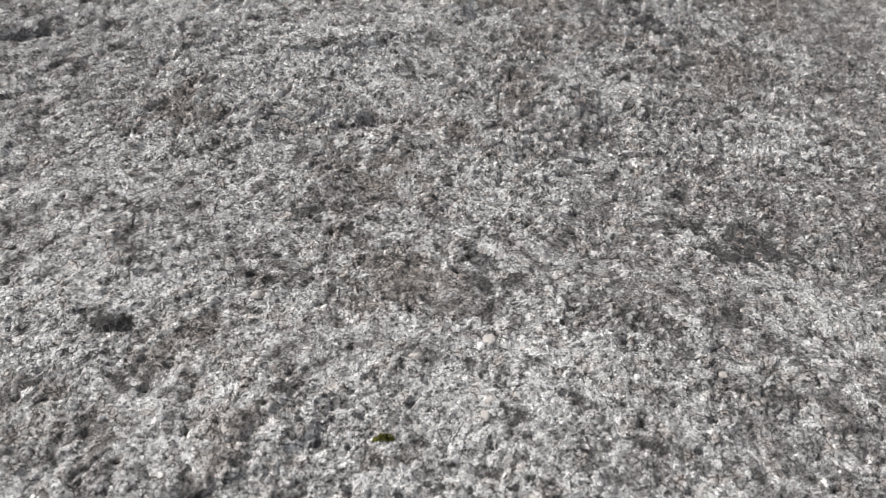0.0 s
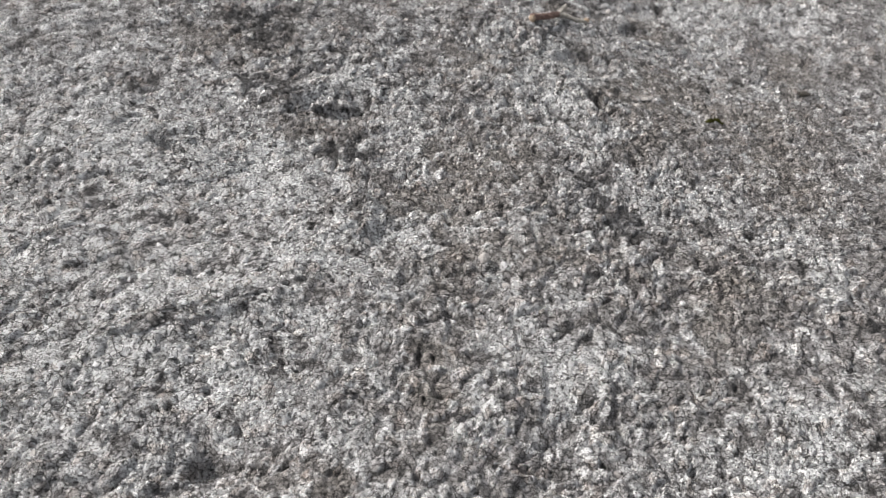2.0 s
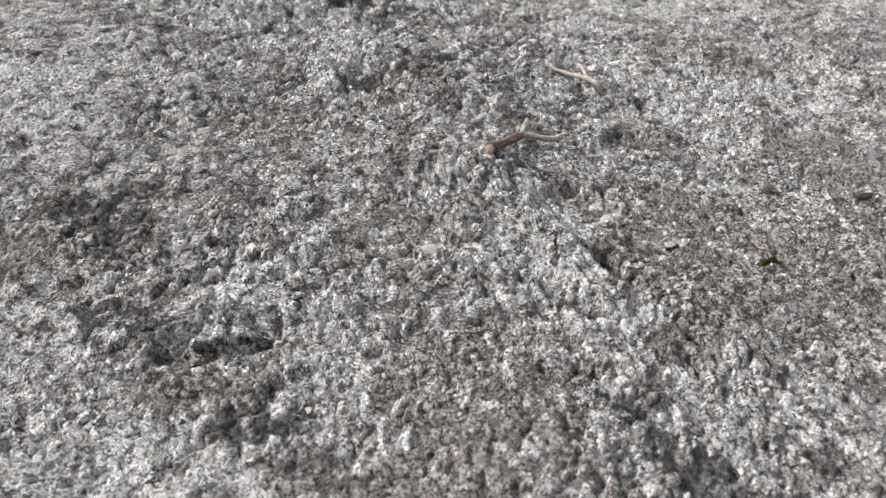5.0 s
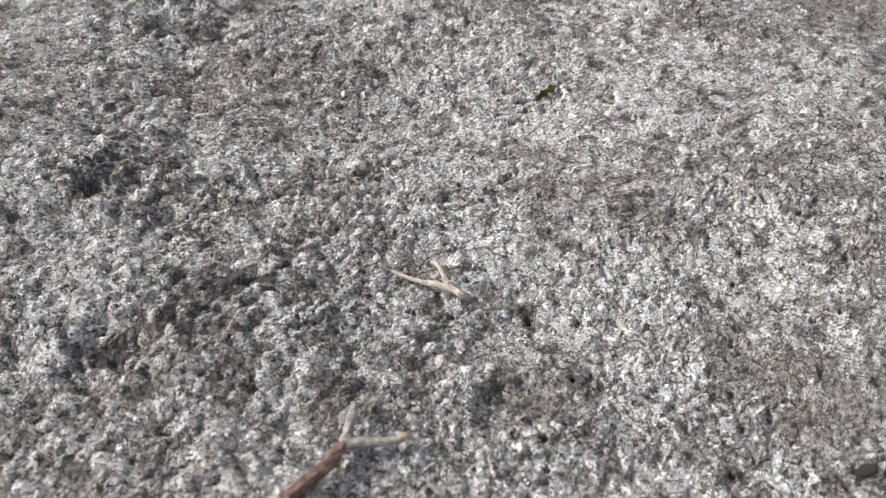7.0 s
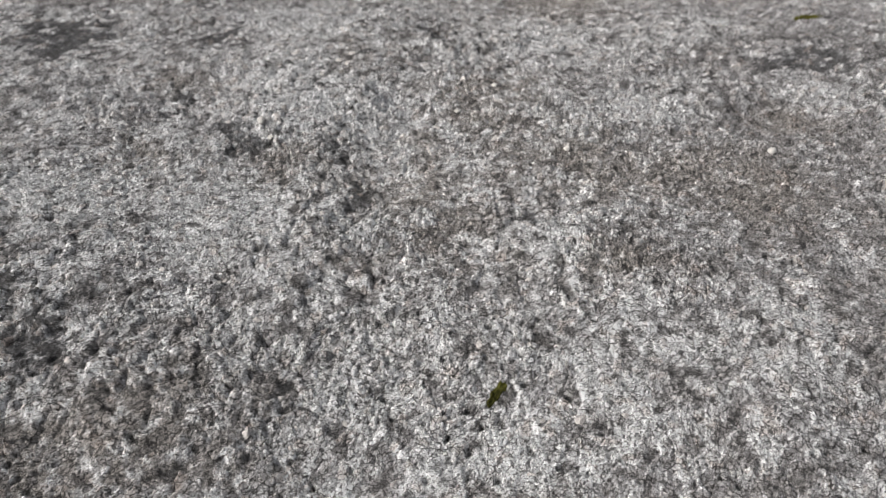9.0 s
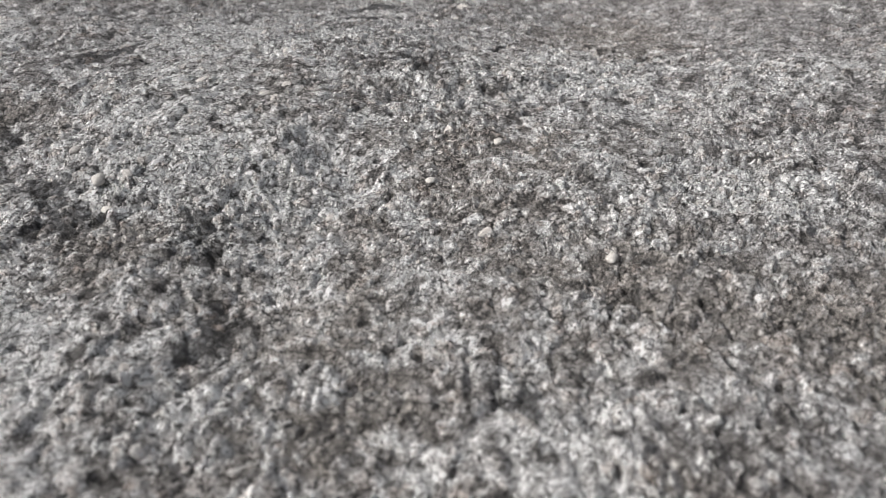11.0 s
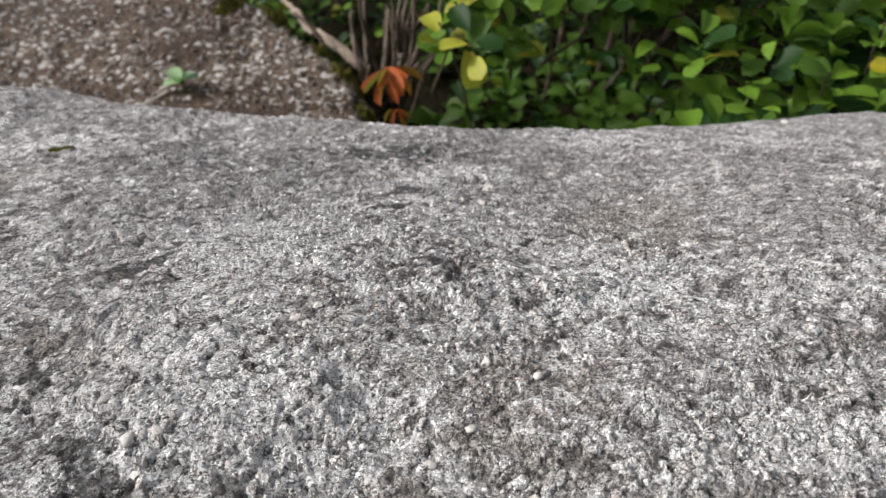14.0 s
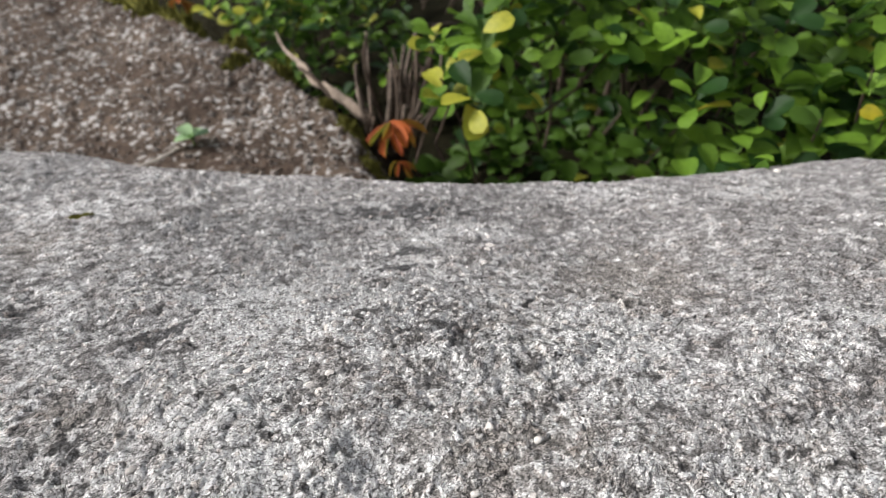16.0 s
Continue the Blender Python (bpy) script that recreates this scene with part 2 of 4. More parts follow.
def wave(x, y, seed):
    """Smooth noise of unit cells, -1 to 1."""
    c, s = math.cos(1.7 * seed), math.sin(1.7 * seed)
    x, y = x * c - y * s, x * s + y * c
    ix, iy = np.floor(x).astype(np.int64), np.floor(y).astype(np.int64)
    fx, fy = x - ix, y - iy
    ux, uy = fx * fx * fx * (fx * (fx * 6 - 15) + 10), fy * fy * fy * (fy * (fy * 6 - 15) + 10)
    a, b, c, d = (lattice(ix + i, iy + j, seed) for i, j in ((0, 0), (1, 0), (0, 1), (1, 1)))
    return (a * (1 - ux) + b * ux) * (1 - uy) + (c * (1 - ux) + d * ux) * uy


def crumbs(x, y, size, seed):
    """Broken pieces of about that size: distance inward from the joint, each piece's own number, and its own tilt."""
    gx, gy = x / size, y / size
    ix, iy = np.floor(gx).astype(np.int64), np.floor(gy).astype(np.int64)
    best, next_best = np.full(np.shape(x), 9.0), np.full(np.shape(x), 9.0)
    bx, by, dx, dy = ix.copy(), iy.copy(), np.zeros(np.shape(x)), np.zeros(np.shape(x))
    for i in (-1, 0, 1):
        for j in (-1, 0, 1):
            ux = gx - (ix + i + 0.5 + 0.48 * lattice(ix + i, iy + j, seed))
            uy = gy - (iy + j + 0.5 + 0.48 * lattice(ix + i, iy + j, seed + 1))
            far = np.sqrt(ux * ux + uy * uy)
            near = far < best
            next_best = np.where(near, best, np.minimum(next_best, far))
            best = np.where(near, far, best)
            bx, by = np.where(near, ix + i, bx), np.where(near, iy + j, by)
            dx, dy = np.where(near, ux, dx), np.where(near, uy, dy)
    tilt = dx * lattice(bx, by, seed + 3) + dy * lattice(bx, by, seed + 4)
    return next_best - best, lattice(bx, by, seed + 2), tilt, best


def blobs(x, y, size, seed):
    """Rounded lumps of about that size: height 0 to 1, and each lump's own number."""
    joint, own, _, far = crumbs(x, y, size, seed)
    return 0.5 * np.clip(1 - far / 0.75, 0, 1) ** 0.6 + 0.5 * np.clip(joint / 0.28, 0, 1), own


def eased(v):
    v = np.clip(v, 0, 1)
    return v * v * (3 - 2 * v)


SHAPE = (0.0390, -0.0261, -0.0425, -0.0647, 0.0648, -0.0931, -0.0379, -0.0410, -0.0430, 0.0506, -0.0393, -0.0979, 0.0250, -0.0998, -0.0803)
POWERS = [(i, j) for i in range(5) for j in range(5) if i + j <= 4]

# broad swells: x, y, height
SWELLS = (
    (0.05, 0.43, -0.0028), (0.07, 0.49, 0.0046), (0.12, 0.17, 0.0042), (0.14, 0.23, -0.0038), (0.15, 0.44, 0.0030), (0.11, 0.57, 0.0031),
    (0.16, 0.65, -0.0050), (0.20, 0.42, -0.0020), (0.23, 0.49, -0.0047), (0.24, 0.59, -0.0029), (0.21, 0.64, -0.0016), (0.23, 0.80, -0.0036),
    (0.29, 0.56, 0.0047), (0.31, 0.65, 0.0034), (0.29, 0.82, 0.0024), (0.30, 0.86, 0.0050), (0.38, 0.75, 0.0014), (0.45, 0.82, -0.0020), (0.46, 0.89, -0.0053),
)

# hollows: x, y, half-lengths, turn, depth, how steep their rim is
HOLLOWS = (
    (0.0530, 0.4262, 0.0150, 0.0044, 4, 0.0024, 3), (0.0510, 0.4298, 0.0125, 0.0062, 3, 0.0040, 7), (0.0385, 0.4290, 0.0020, 0.0036, 10, 0.0050, 4),
    (0.0630, 0.4303, 0.0024, 0.0018, 30, 0.0040, 3), (0.0325, 0.2805, 0.0030, 0.0026, 20, 0.0070, 3), (0.0440, 0.2850, 0.0150, 0.0085, 15, 0.0022, 4),
    (0.1545, 0.4645, 0.0115, 0.0095, -13, 0.0038, 9), (0.1540, 0.4385, 0.0030, 0.0060, 25, 0.0065, 4),
    (0.1842, 0.5030, 0.0086, 0.0074, -11, 0.0036, 7), (0.1155, 0.5943, 0.0035, 0.0024, -8, 0.0060, 4),
    (0.0990, 0.6090, 0.0040, 0.0026, -8, 0.0060, 4), (0.1000, 0.5430, 0.0090, 0.0100, -16, 0.0046, 4), (0.0800, 0.5350, 0.0200, 0.0120, -18, 0.0022, 2),
    (0.1900, 0.5250, 0.0080, 0.0050, 10, 0.0022, 4), (0.0280, 0.1420, 0.0080, 0.0030, 35, 0.0018, 3),
)
HOLLOWS_B = (
    (-0.1100, 0.3385, 0.0120, 0.0040, 5, 0.0100, 3), (-0.0247, 0.1804, 0.0030, 0.0024, 0, 0.0055, 3),
    (0.1300, 0.7210, 0.0100, 0.0080, -25, 0.0045, 3), (0.1180, 0.5890, 0.0060, 0.0045, -20, 0.0040, 3),
    (0.4350, 0.6750, 0.0240, 0.0160, -25, 0.0045, 3), (0.2250, 0.8350, 0.0300, 0.0180, -20, 0.0036, 2),
    (0.4040, 0.9818, 0.0260, 0.0120, -22, 0.0016, 2), (0.3590, 0.8320, 0.0050, 0.0070, -22, 0.0050, 3),
    (-0.0030, 0.4085, 0.0070, 0.0020, -30, 0.0050, 4), (0.2450, 0.7150, 0.0060, 0.0050, -22, 0.0035, 3),
    (0.0150, 0.4550, 0.0110, 0.0045, -20, 0.0032, 4), (0.0850, 0.3750, 0.0200, 0.0170, 0, 0.0020, 4),
)
# raised ribs and lumps, in the same way
RAISED = (
    (0.1432, 0.4420, 0.0190, 0.0080, -62, 0.0022, 5),
    (0.0650, 0.3700, 0.0080, 0.0085, 0, 0.0030, 4), (0.0200, 0.3280, 0.0240, 0.0060, 20, 0.0018, 3),
    (0.1250, 0.4900, 0.0160, 0.0110, -30, 0.0025, 3), (0.3300, 0.7900, 0.0380, 0.0200, -22, 0.0030, 3),
    (0.3700, 0.8150, 0.0300, 0.0140, -20, 0.0035, 4), (0.2700, 0.8000, 0.0250, 0.0300, -30, 0.0035, 4),
    (0.0700, 0.6300, 0.0330, 0.0260, -20, 0.0060, 3), (0.1700, 0.6700, 0.0330, 0.0200, -22, 0.0030, 3),
)


def dent(x, y, cx, cy, a, b, turn, amount, steep):
    out = np.zeros(np.shape(x))
    k = (np.abs(x - cx) < 2.6 * max(a, b)) & (np.abs(y - cy) < 2.6 * max(a, b))
    if not k.any():
        return out
    x, y = x[k], y[k]
    c, s = math.cos(radians(turn)), math.sin(radians(turn))
    dx, dy = x - cx, y - cy
    r = np.hypot((dx * c + dy * s) / a, (dy * c - dx * s) / b)
    r = r * (1 + 0.22 * wave(x / (0.5 * b), y / (0.5 * b), 71) + 0.14 * wave(x / 0.0024, y / 0.0024, 72))
    out[k] = amount / (1 + np.maximum(r, 1e-6) ** (2 * steep))
    return out


def rough_form(x, y):
    """The boulder without its grain."""
    u, w = np.tanh((x - 0.25) / 0.5), np.tanh((y - 0.6) / 0.6)
    z = sum(c * u**i * w**j for c, (i, j) in zip(SHAPE, POWERS))
    for cx, cy, h in SWELLS:
        z = z + h * np.exp(-((x - cx) ** 2 + (y - cy) ** 2) / 0.003528)
    ahead, across = 0.3875 * x + 0.922 * y, 0.922 * x - 0.3875 * y
    brim = 1.110 + 0.62 * np.minimum(np.abs(across - 0.03), 0.26) ** 2 - 0.9 * np.maximum(across - 0.30, 0) + 0.006 * wave(across / 0.05, across * 0 + 3.3, 5)
    z = z - 6.0 * np.maximum(ahead - brim, 0) ** 2
    z = z - 1.4 * np.maximum(-0.28 - x, 0) ** 2 - 1.2 * np.maximum(-0.12 - y, 0) ** 2 - 1.5 * np.maximum(x - 0.95, 0) ** 2
    return np.maximum(z, -0.46)


def relief(x, y):
    """The surface of the boulder, and what tells its crumbs apart: each one's own number, large and small."""
    z = rough_form(x, y) - 0.0008
    wx = x + 0.0016 * wave(x / 0.011, y / 0.011, 31) + 0.0007 * wave(x / 0.0036, y / 0.0036, 33)
    wy = y + 0.0016 * wave(x / 0.011, y / 0.011, 32) + 0.0007 * wave(x / 0.0036, y / 0.0036, 34)
    z = z + 0.0018 * wave(x / 0.060, y / 0.060, 1) + 0.0013 * wave(x / 0.024, y / 0.024, 2) + 0.0006 * wave(x / 0.0095, y / 0.0095, 3)
    coarse = np.clip(0.55 + 0.8 * wave(x / 0.055, y / 0.055, 9) + 3.4 * np.clip(0.12 - 0.55 * (x - 0.33 * y), 0, 0.35), 0.15, 1.5)
    joint, own, tilt, _ = crumbs(wx, wy, 0.0080, 11)
    z = z + coarse * (eased(joint / 0.36) * (0.00055 + 0.00050 * own) + 0.0009 * tilt)
    sandy = eased(0.5 + 1.5 * wave(x / 0.030, y / 0.030, 10))
    joint, own, tilt, _ = crumbs(wx, wy, 0.0032, 21)
    z = z + (1.25 - 0.75 * sandy) * (eased(joint / 0.24) * (0.00062 + 0.00048 * own) + 0.00055 * tilt)
    mid = own
    joint, own, tilt, _ = crumbs(wx + 0.01, wy, 0.00155, 25)
    z = z + (0.8 + 0.3 * sandy) * (eased(joint / 0.38) * (0.00028 + 0.00024 * own) + 0.00030 * tilt)
    _, pit, _, far = crumbs(wx, wy + 0.02, 0.0068, 28)
    z = z - 0.0028 * (pit > 0.42) * eased(1.3 - far / (0.03 + 0.14 * pit))
    for row in (*HOLLOWS, *HOLLOWS_B):
        z = z - 0.85 * dent(x, y, *row)
    for row in RAISED:
        z = z + dent(x, y, *row)
    return z, mid, own


def height(x, y):
    return relief(x, y)[0]


def on_rock(x, y):
    return float(height(np.array([x], float), np.array([y], float))[0])


# ---- patches of pale crust, brown dirt, dark growth and painted hollow shade: x, y, half-lengths, turn ----
PALE_A = (
    (0.084, 0.245, 0.017, 0.016, 7), (0.078, 0.215, 0.007, 0.011, 5), (0.071, 0.146, 0.018, 0.014, 0), (0.013, 0.185, 0.010, 0.008, 0),
    (-0.035, 0.188, 0.022, 0.013, -2), (-0.041, 0.257, 0.021, 0.013, -1), (0.194, 0.281, 0.035, 0.014, 7), (0.164, 0.192, 0.025, 0.016, 7),
    (0.082, 0.167, 0.017, 0.008, 0), (0.064, 0.364, 0.018, 0.013, 1), (0.061, 0.441, 0.015, 0.012, 0), (0.141, 0.450, 0.011, 0.024, 10),
    (0.019, 0.331, 0.019, 0.011, -1), (0.004, 0.312, 0.031, 0.016, -1), (0.135, 0.314, 0.019, 0.012, 1), (0.207, 0.354, 0.015, 0.020, 3),
    (0.196, 0.290, 0.014, 0.015, 0), (0.031, 0.406, 0.016, 0.011, 1),
)
PALE_B = (
    (-0.029, 0.419, 0.027, 0.012, 0), (0.145, 0.434, 0.010, 0.013, 2), (0.006, 0.396, 0.021, 0.013, -5), (0.178, 0.376, 0.017, 0.015, -1),
    (0.211, 0.476, 0.017, 0.017, 7), (0.062, 0.357, 0.021, 0.008, -6), (0.235, 0.462, 0.014, 0.007, 0), (0.250, 0.591, 0.014, 0.016, -28),
    (0.193, 0.580, 0.016, 0.013, -17), (0.266, 0.526, 0.018, 0.013, -23), (0.206, 0.536, 0.016, 0.009, -17), (0.171, 0.508, 0.006, 0.007, -16),
    (0.216, 0.497, 0.012, 0.010, -18), (0.102, 0.579, 0.018, 0.015, -19), (0.089, 0.559, 0.013, 0.012, -21), (0.328, 0.582, 0.015, 0.020, -21),
    (0.176, 0.611, 0.011, 0.009, -18), (0.268, 0.498, 0.011, 0.007, -24),
)
PALE_C = (
    (0.085, 0.627, 0.015, 0.016, -19), (0.165, 0.789, 0.032, 0.020, -20), (0.215, 0.740, 0.024, 0.022, -26), (0.238, 0.605, 0.018, 0.013, -31),
    (0.274, 0.609, 0.017, 0.013, -33), (0.147, 0.609, 0.017, 0.009, -25), (0.269, 0.522, 0.012, 0.009, -29), (0.305, 0.665, 0.016, 0.014, -31),
    (0.327, 0.588, 0.009, 0.015, -27), (0.216, 0.539, 0.020, 0.007, -26), (0.202, 0.558, 0.014, 0.008, -26), (0.276, 0.783, 0.032, 0.027, -35),
    (0.202, 0.741, 0.032, 0.021, -31), (0.462, 0.679, 0.022, 0.013, -40), (0.390, 0.801, 0.035, 0.018, -33), (0.298, 0.608, 0.029, 0.016, -35),
    (0.214, 0.643, 0.016, 0.018, -33), (0.295, 0.661, 0.015, 0.013, -36),
)
PALE_D = (
    (0.404, 0.807, 0.027, 0.025, -28), (0.285, 0.788, 0.022, 0.017, -29), (0.462, 0.761, 0.021, 0.017, -36), (0.395, 0.709, 0.019, 0.026, -30),
    (0.428, 0.939, 0.013, 0.014, -14), (0.279, 0.732, 0.008, 0.008, -29), (0.298, 0.724, 0.007, 0.008, -29), (0.256, 1.056, 0.028, 0.021, -11),
    (0.270, 0.831, 0.021, 0.016, -32), (0.527, 0.967, 0.037, 0.031, -33), (0.608, 0.925, 0.029, 0.049, -45), (0.302, 0.884, 0.033, 0.027, -32),
    (0.431, 0.933, 0.012, 0.013, -22), (0.470, 0.764, 0.017, 0.026, -39), (0.405, 0.796, 0.027, 0.022, -33),
)
PALE_E = (
    (0.069, 0.606, 0.034, 0.022, -19), (0.101, 0.570, 0.014, 0.013, -17), (-0.015, 0.552, 0.032, 0.030, -12), (0.143, 0.450, 0.011, 0.010, -14),
    (0.219, 0.523, 0.018, 0.011, -16), (0.468, 0.674, 0.019, 0.012, -40), (0.269, 0.591, 0.023, 0.015, -36), (0.390, 0.938, 0.016, 0.019, -20),
    (0.361, 0.723, 0.016, 0.013, -30), (0.205, 0.525, 0.018, 0.011, 11), (0.155, 0.172, 0.010, 0.014, 7), (0.243, 0.648, 0.011, 0.013, -36),
)
SPREAD_PALE = (*PALE_E, *PALE_A, *PALE_B, *PALE_C, *PALE_D,)
BROWN_A = (
    (0.046, 0.197, 0.023, 0.019, 0), (-0.010, 0.172, 0.016, 0.013, -1), (0.002, 0.147, 0.009, 0.008, 0), (0.058, 0.277, 0.016, 0.008, 6),
    (-0.039, 0.288, 0.016, 0.021, -1), (-0.034, 0.153, 0.012, 0.010, -1), (0.042, 0.141, 0.009, 0.009, 0), (0.112, 0.353, 0.039, 0.014, 11),
    (0.033, 0.246, 0.013, 0.015, 2), (0.095, 0.382, 0.019, 0.023, 1), (0.088, 0.313, 0.008, 0.012, 0), (0.190, 0.453, 0.028, 0.023, 13),
    (0.171, 0.418, 0.014, 0.018, 9), (0.218, 0.410, 0.020, 0.031, 5), (0.173, 0.334, 0.012, 0.010, 3), (0.085, 0.298, 0.010, 0.007, 0),
    (0.044, 0.414, 0.012, 0.010, 1), (0.118, 0.411, 0.013, 0.013, -3),
)
BROWN_B = (
    (0.180, 0.440, 0.024, 0.019, 6), (0.227, 0.440, 0.024, 0.021, 0), (0.052, 0.417, 0.013, 0.010, -4), (0.105, 0.348, 0.012, 0.009, -6),
    (0.012, 0.473, 0.026, 0.016, -5), (0.180, 0.340, 0.013, 0.010, -4), (0.147, 0.659, 0.025, 0.024, -13), (0.186, 0.502, 0.011, 0.006, -15),
    (0.121, 0.537, 0.020, 0.011, -17), (0.229, 0.587, 0.016, 0.009, -24), (0.245, 0.479, 0.014, 0.014, -21), (0.182, 0.515, 0.014, 0.008, -15),
    (0.151, 0.508, 0.007, 0.009, -16), (0.161, 0.657, 0.027, 0.029, -23), (0.144, 0.683, 0.014, 0.014, -21), (0.223, 0.593, 0.014, 0.007, -29),
    (0.235, 0.561, 0.020, 0.008, -29), (0.269, 0.722, 0.025, 0.030, -30),
)
BROWN_C = (
    (0.166, 0.598, 0.011, 0.010, -26), (0.312, 0.638, 0.019, 0.011, -29), (0.265, 0.692, 0.032, 0.025, -35), (0.330, 0.703, 0.040, 0.034, -35),
    (0.341, 0.770, 0.039, 0.025, -33), (0.367, 0.671, 0.037, 0.020, -34), (0.435, 0.675, 0.016, 0.012, -37), (0.199, 0.796, 0.018, 0.016, -28),
    (0.325, 0.745, 0.027, 0.018, -30), (0.243, 0.760, 0.020, 0.011, -29), (0.374, 0.832, 0.016, 0.020, -21), (0.447, 0.844, 0.034, 0.029, -32),
    (0.293, 0.744, 0.011, 0.017, -29), (0.314, 0.819, 0.023, 0.025, -27), (0.448, 0.863, 0.037, 0.030, -35), (0.224, 1.009, 0.020, 0.022, -24),
)
BROWN_D = (
    (0.047, 0.4265, 0.009, 0.004, -9), (0.113, 0.457, 0.016, 0.014, 4), (0.071, 0.522, 0.017, 0.014, -8), (0.106, 0.403, 0.024, 0.021, -10), (0.154, 0.464, 0.010, 0.008, -12),
    (0.184, 0.503, 0.008, 0.008, -11), (0.376, 0.650, 0.034, 0.027, -34), (0.140, 0.674, 0.022, 0.018, -30),
    (0.204, 0.448, 0.019, 0.012, -14), (0.235, 0.851, 0.014, 0.013, -31),
)
SPREAD_BROWN = (*BROWN_D, *BROWN_A, *BROWN_B, *BROWN_C,)
# dark growth, and the shade of holes and steep faces put into the colour
DARK_A = (
    (0.155, 0.222, 0.021, 0.011, 6), (0.071, 0.202, 0.010, 0.010, 2), (-0.110, 0.339, 0.009, 0.006, -5), (0.017, 0.451, 0.013, 0.010, -5),
    (0.068, 0.404, 0.010, 0.007, -5), (0.151, 0.378, 0.010, 0.011, -1), (0.102, 0.546, 0.010, 0.006, -18), (0.132, 0.553, 0.019, 0.010, -16),
    (0.098, 0.610, 0.009, 0.011, -18), (0.173, 0.525, 0.004, 0.004, -16), (0.136, 0.724, 0.010, 0.028, -21), (0.250, 0.722, 0.005, 0.006, -34),
    (0.135, 0.728, 0.008, 0.031, -30), (0.485, 0.705, 0.028, 0.014, -41), (0.357, 0.833, 0.007, 0.015, -25), (0.401, 0.981, 0.023, 0.015, -17),
    (0.361, 0.836, 0.006, 0.011, -21), (0.383, 0.931, 0.004, 0.009, -17),
)
DARK_B = (
    (0.019, 0.481, 0.011, 0.010, -3), (0.191, 0.930, 0.024, 0.030, -27), (0.256, 0.764, 0.009, 0.015, -36), (0.100, 0.542, 0.008, 0.009, -16),
    (0.230, 0.841, 0.008, 0.013, -28), (0.230, 0.794, 0.008, 0.009, -28), (0.265, 0.885, 0.009, 0.014, -36),
)
DARK_SPOTS = (
    (0.405, 0.984, 0.036, 0.017, -22), (0.378, 0.930, 0.012, 0.009, -20), (0.360, 0.834, 0.008, 0.011, -10), (0.250, 0.723, 0.009, 0.007, 0),
    (0.315, 0.828, 0.006, 0.006, 0), (0.443, 0.953, 0.006, 0.005, 0), (0.304, 0.685, 0.007, 0.006, 0), (0.365, 0.911, 0.010, 0.006, -20),
)
SPREAD_DARK = (*DARK_SPOTS, *DARK_A, *DARK_B,)


def spread(x, y, rows, seed):
    """How strongly such patches cover a place, 0 to 1, with ragged outlines."""
    x2 = x + 0.008 * wave(x / 0.026, y / 0.026, seed) + 0.004 * wave(x / 0.009, y / 0.009, seed + 2)
    y2 = y + 0.008 * wave(x / 0.026, y / 0.026, seed + 1) + 0.004 * wave(x / 0.009, y / 0.009, seed + 3)
    out = np.zeros(np.shape(x))
    for cx, cy, a, b, turn in rows:
        c, s = math.cos(radians(turn)), math.sin(radians(turn))
        k = np.flatnonzero((np.abs(x2 - cx) < 2.2 * max(a, b)) & (np.abs(y2 - cy) < 2.2 * max(a, b)))
        dx, dy = x2[k] - cx, y2[k] - cy
        r2 = ((dx * c + dy * s) / a) ** 2 + ((dy * c - dx * s) / b) ** 2
        out[k] = np.maximum(out[k], np.exp(-1.0 * r2))
    return out


# where the crust is paler or darker over wider stretches: x, y, amount
PALER = (
    (0.05, 0.12, 0.39), (-0.03, 0.12, 0.30), (0.12, 0.20, -0.12), (0.20, 0.20, -0.20), (-0.03, 0.35, 0.42), (0.20, 0.35, -0.28), (0.12, 0.35, 0.25), (0.12, 0.42, 0.15),
    (0.05, 0.42, -0.17), (-0.03, 0.42, 0.07), (-0.03, 0.50, 0.30), (0.28, 0.50, -0.23), (0.05, 0.50, -0.15), (0.20, 0.50, 0.10), (0.12, 0.50, 0.11),
)
PALER_B = (
    (0.28, 0.57, -0.21), (0.20, 0.57, 0.22), (0.43, 0.65, -0.22), (0.12, 0.65, -0.10), (0.43, 0.72, -0.22), (0.12, 0.72, 0.14), (0.28, 0.72, 0.20), (0.20, 0.72, 0.10),
    (0.35, 0.72, 0.10), (0.50, 0.80, -0.20), (0.35, 0.80, 0.36), (0.28, 0.80, -0.15), (0.50, 0.87, -0.08), (0.35, 0.87, 0.05),
)


def fields_at(x, y):
    pale = spread(x, y, SPREAD_PALE, 41)
    brown = spread(x, y, SPREAD_BROWN, 51)
    dark = spread(x, y, SPREAD_DARK, 61)
    pale = np.clip(0.24 + 0.72 * pale - 0.34 * brown - 0.15 * dark - 0.30 * np.clip((0.3875 * x + 0.922 * y - 0.97) / 0.06, 0, 1), 0, 1.2)
    more = sum(a * np.exp(-((x - cx) ** 2 + (y - cy) ** 2) / 0.0098) for cx, cy, a in (*PALER, *PALER_B))
    more = more + 0.14 * np.clip((y - 0.55) / 0.2, 0, 1)
    pale = pale + 0.8 * more
    brown = brown - 0.12 * more
    brown = np.clip(0.22 + 0.74 * brown - 0.16 * pale, 0, 1.2)
    dark = np.clip(0.12 + 0.95 * dark, 0, 1.2)
    return pale, brown, dark


def ticks(stops):
    """Grid lines through (place, step) stops, the step changing evenly between them."""
    out = [stops[0][0]]
    while out[-1] < stops[-1][0]:
        out.append(out[-1] + float(np.interp(out[-1], [s[0] for s in stops], [s[1] for s in stops])))
    return np.array(out)


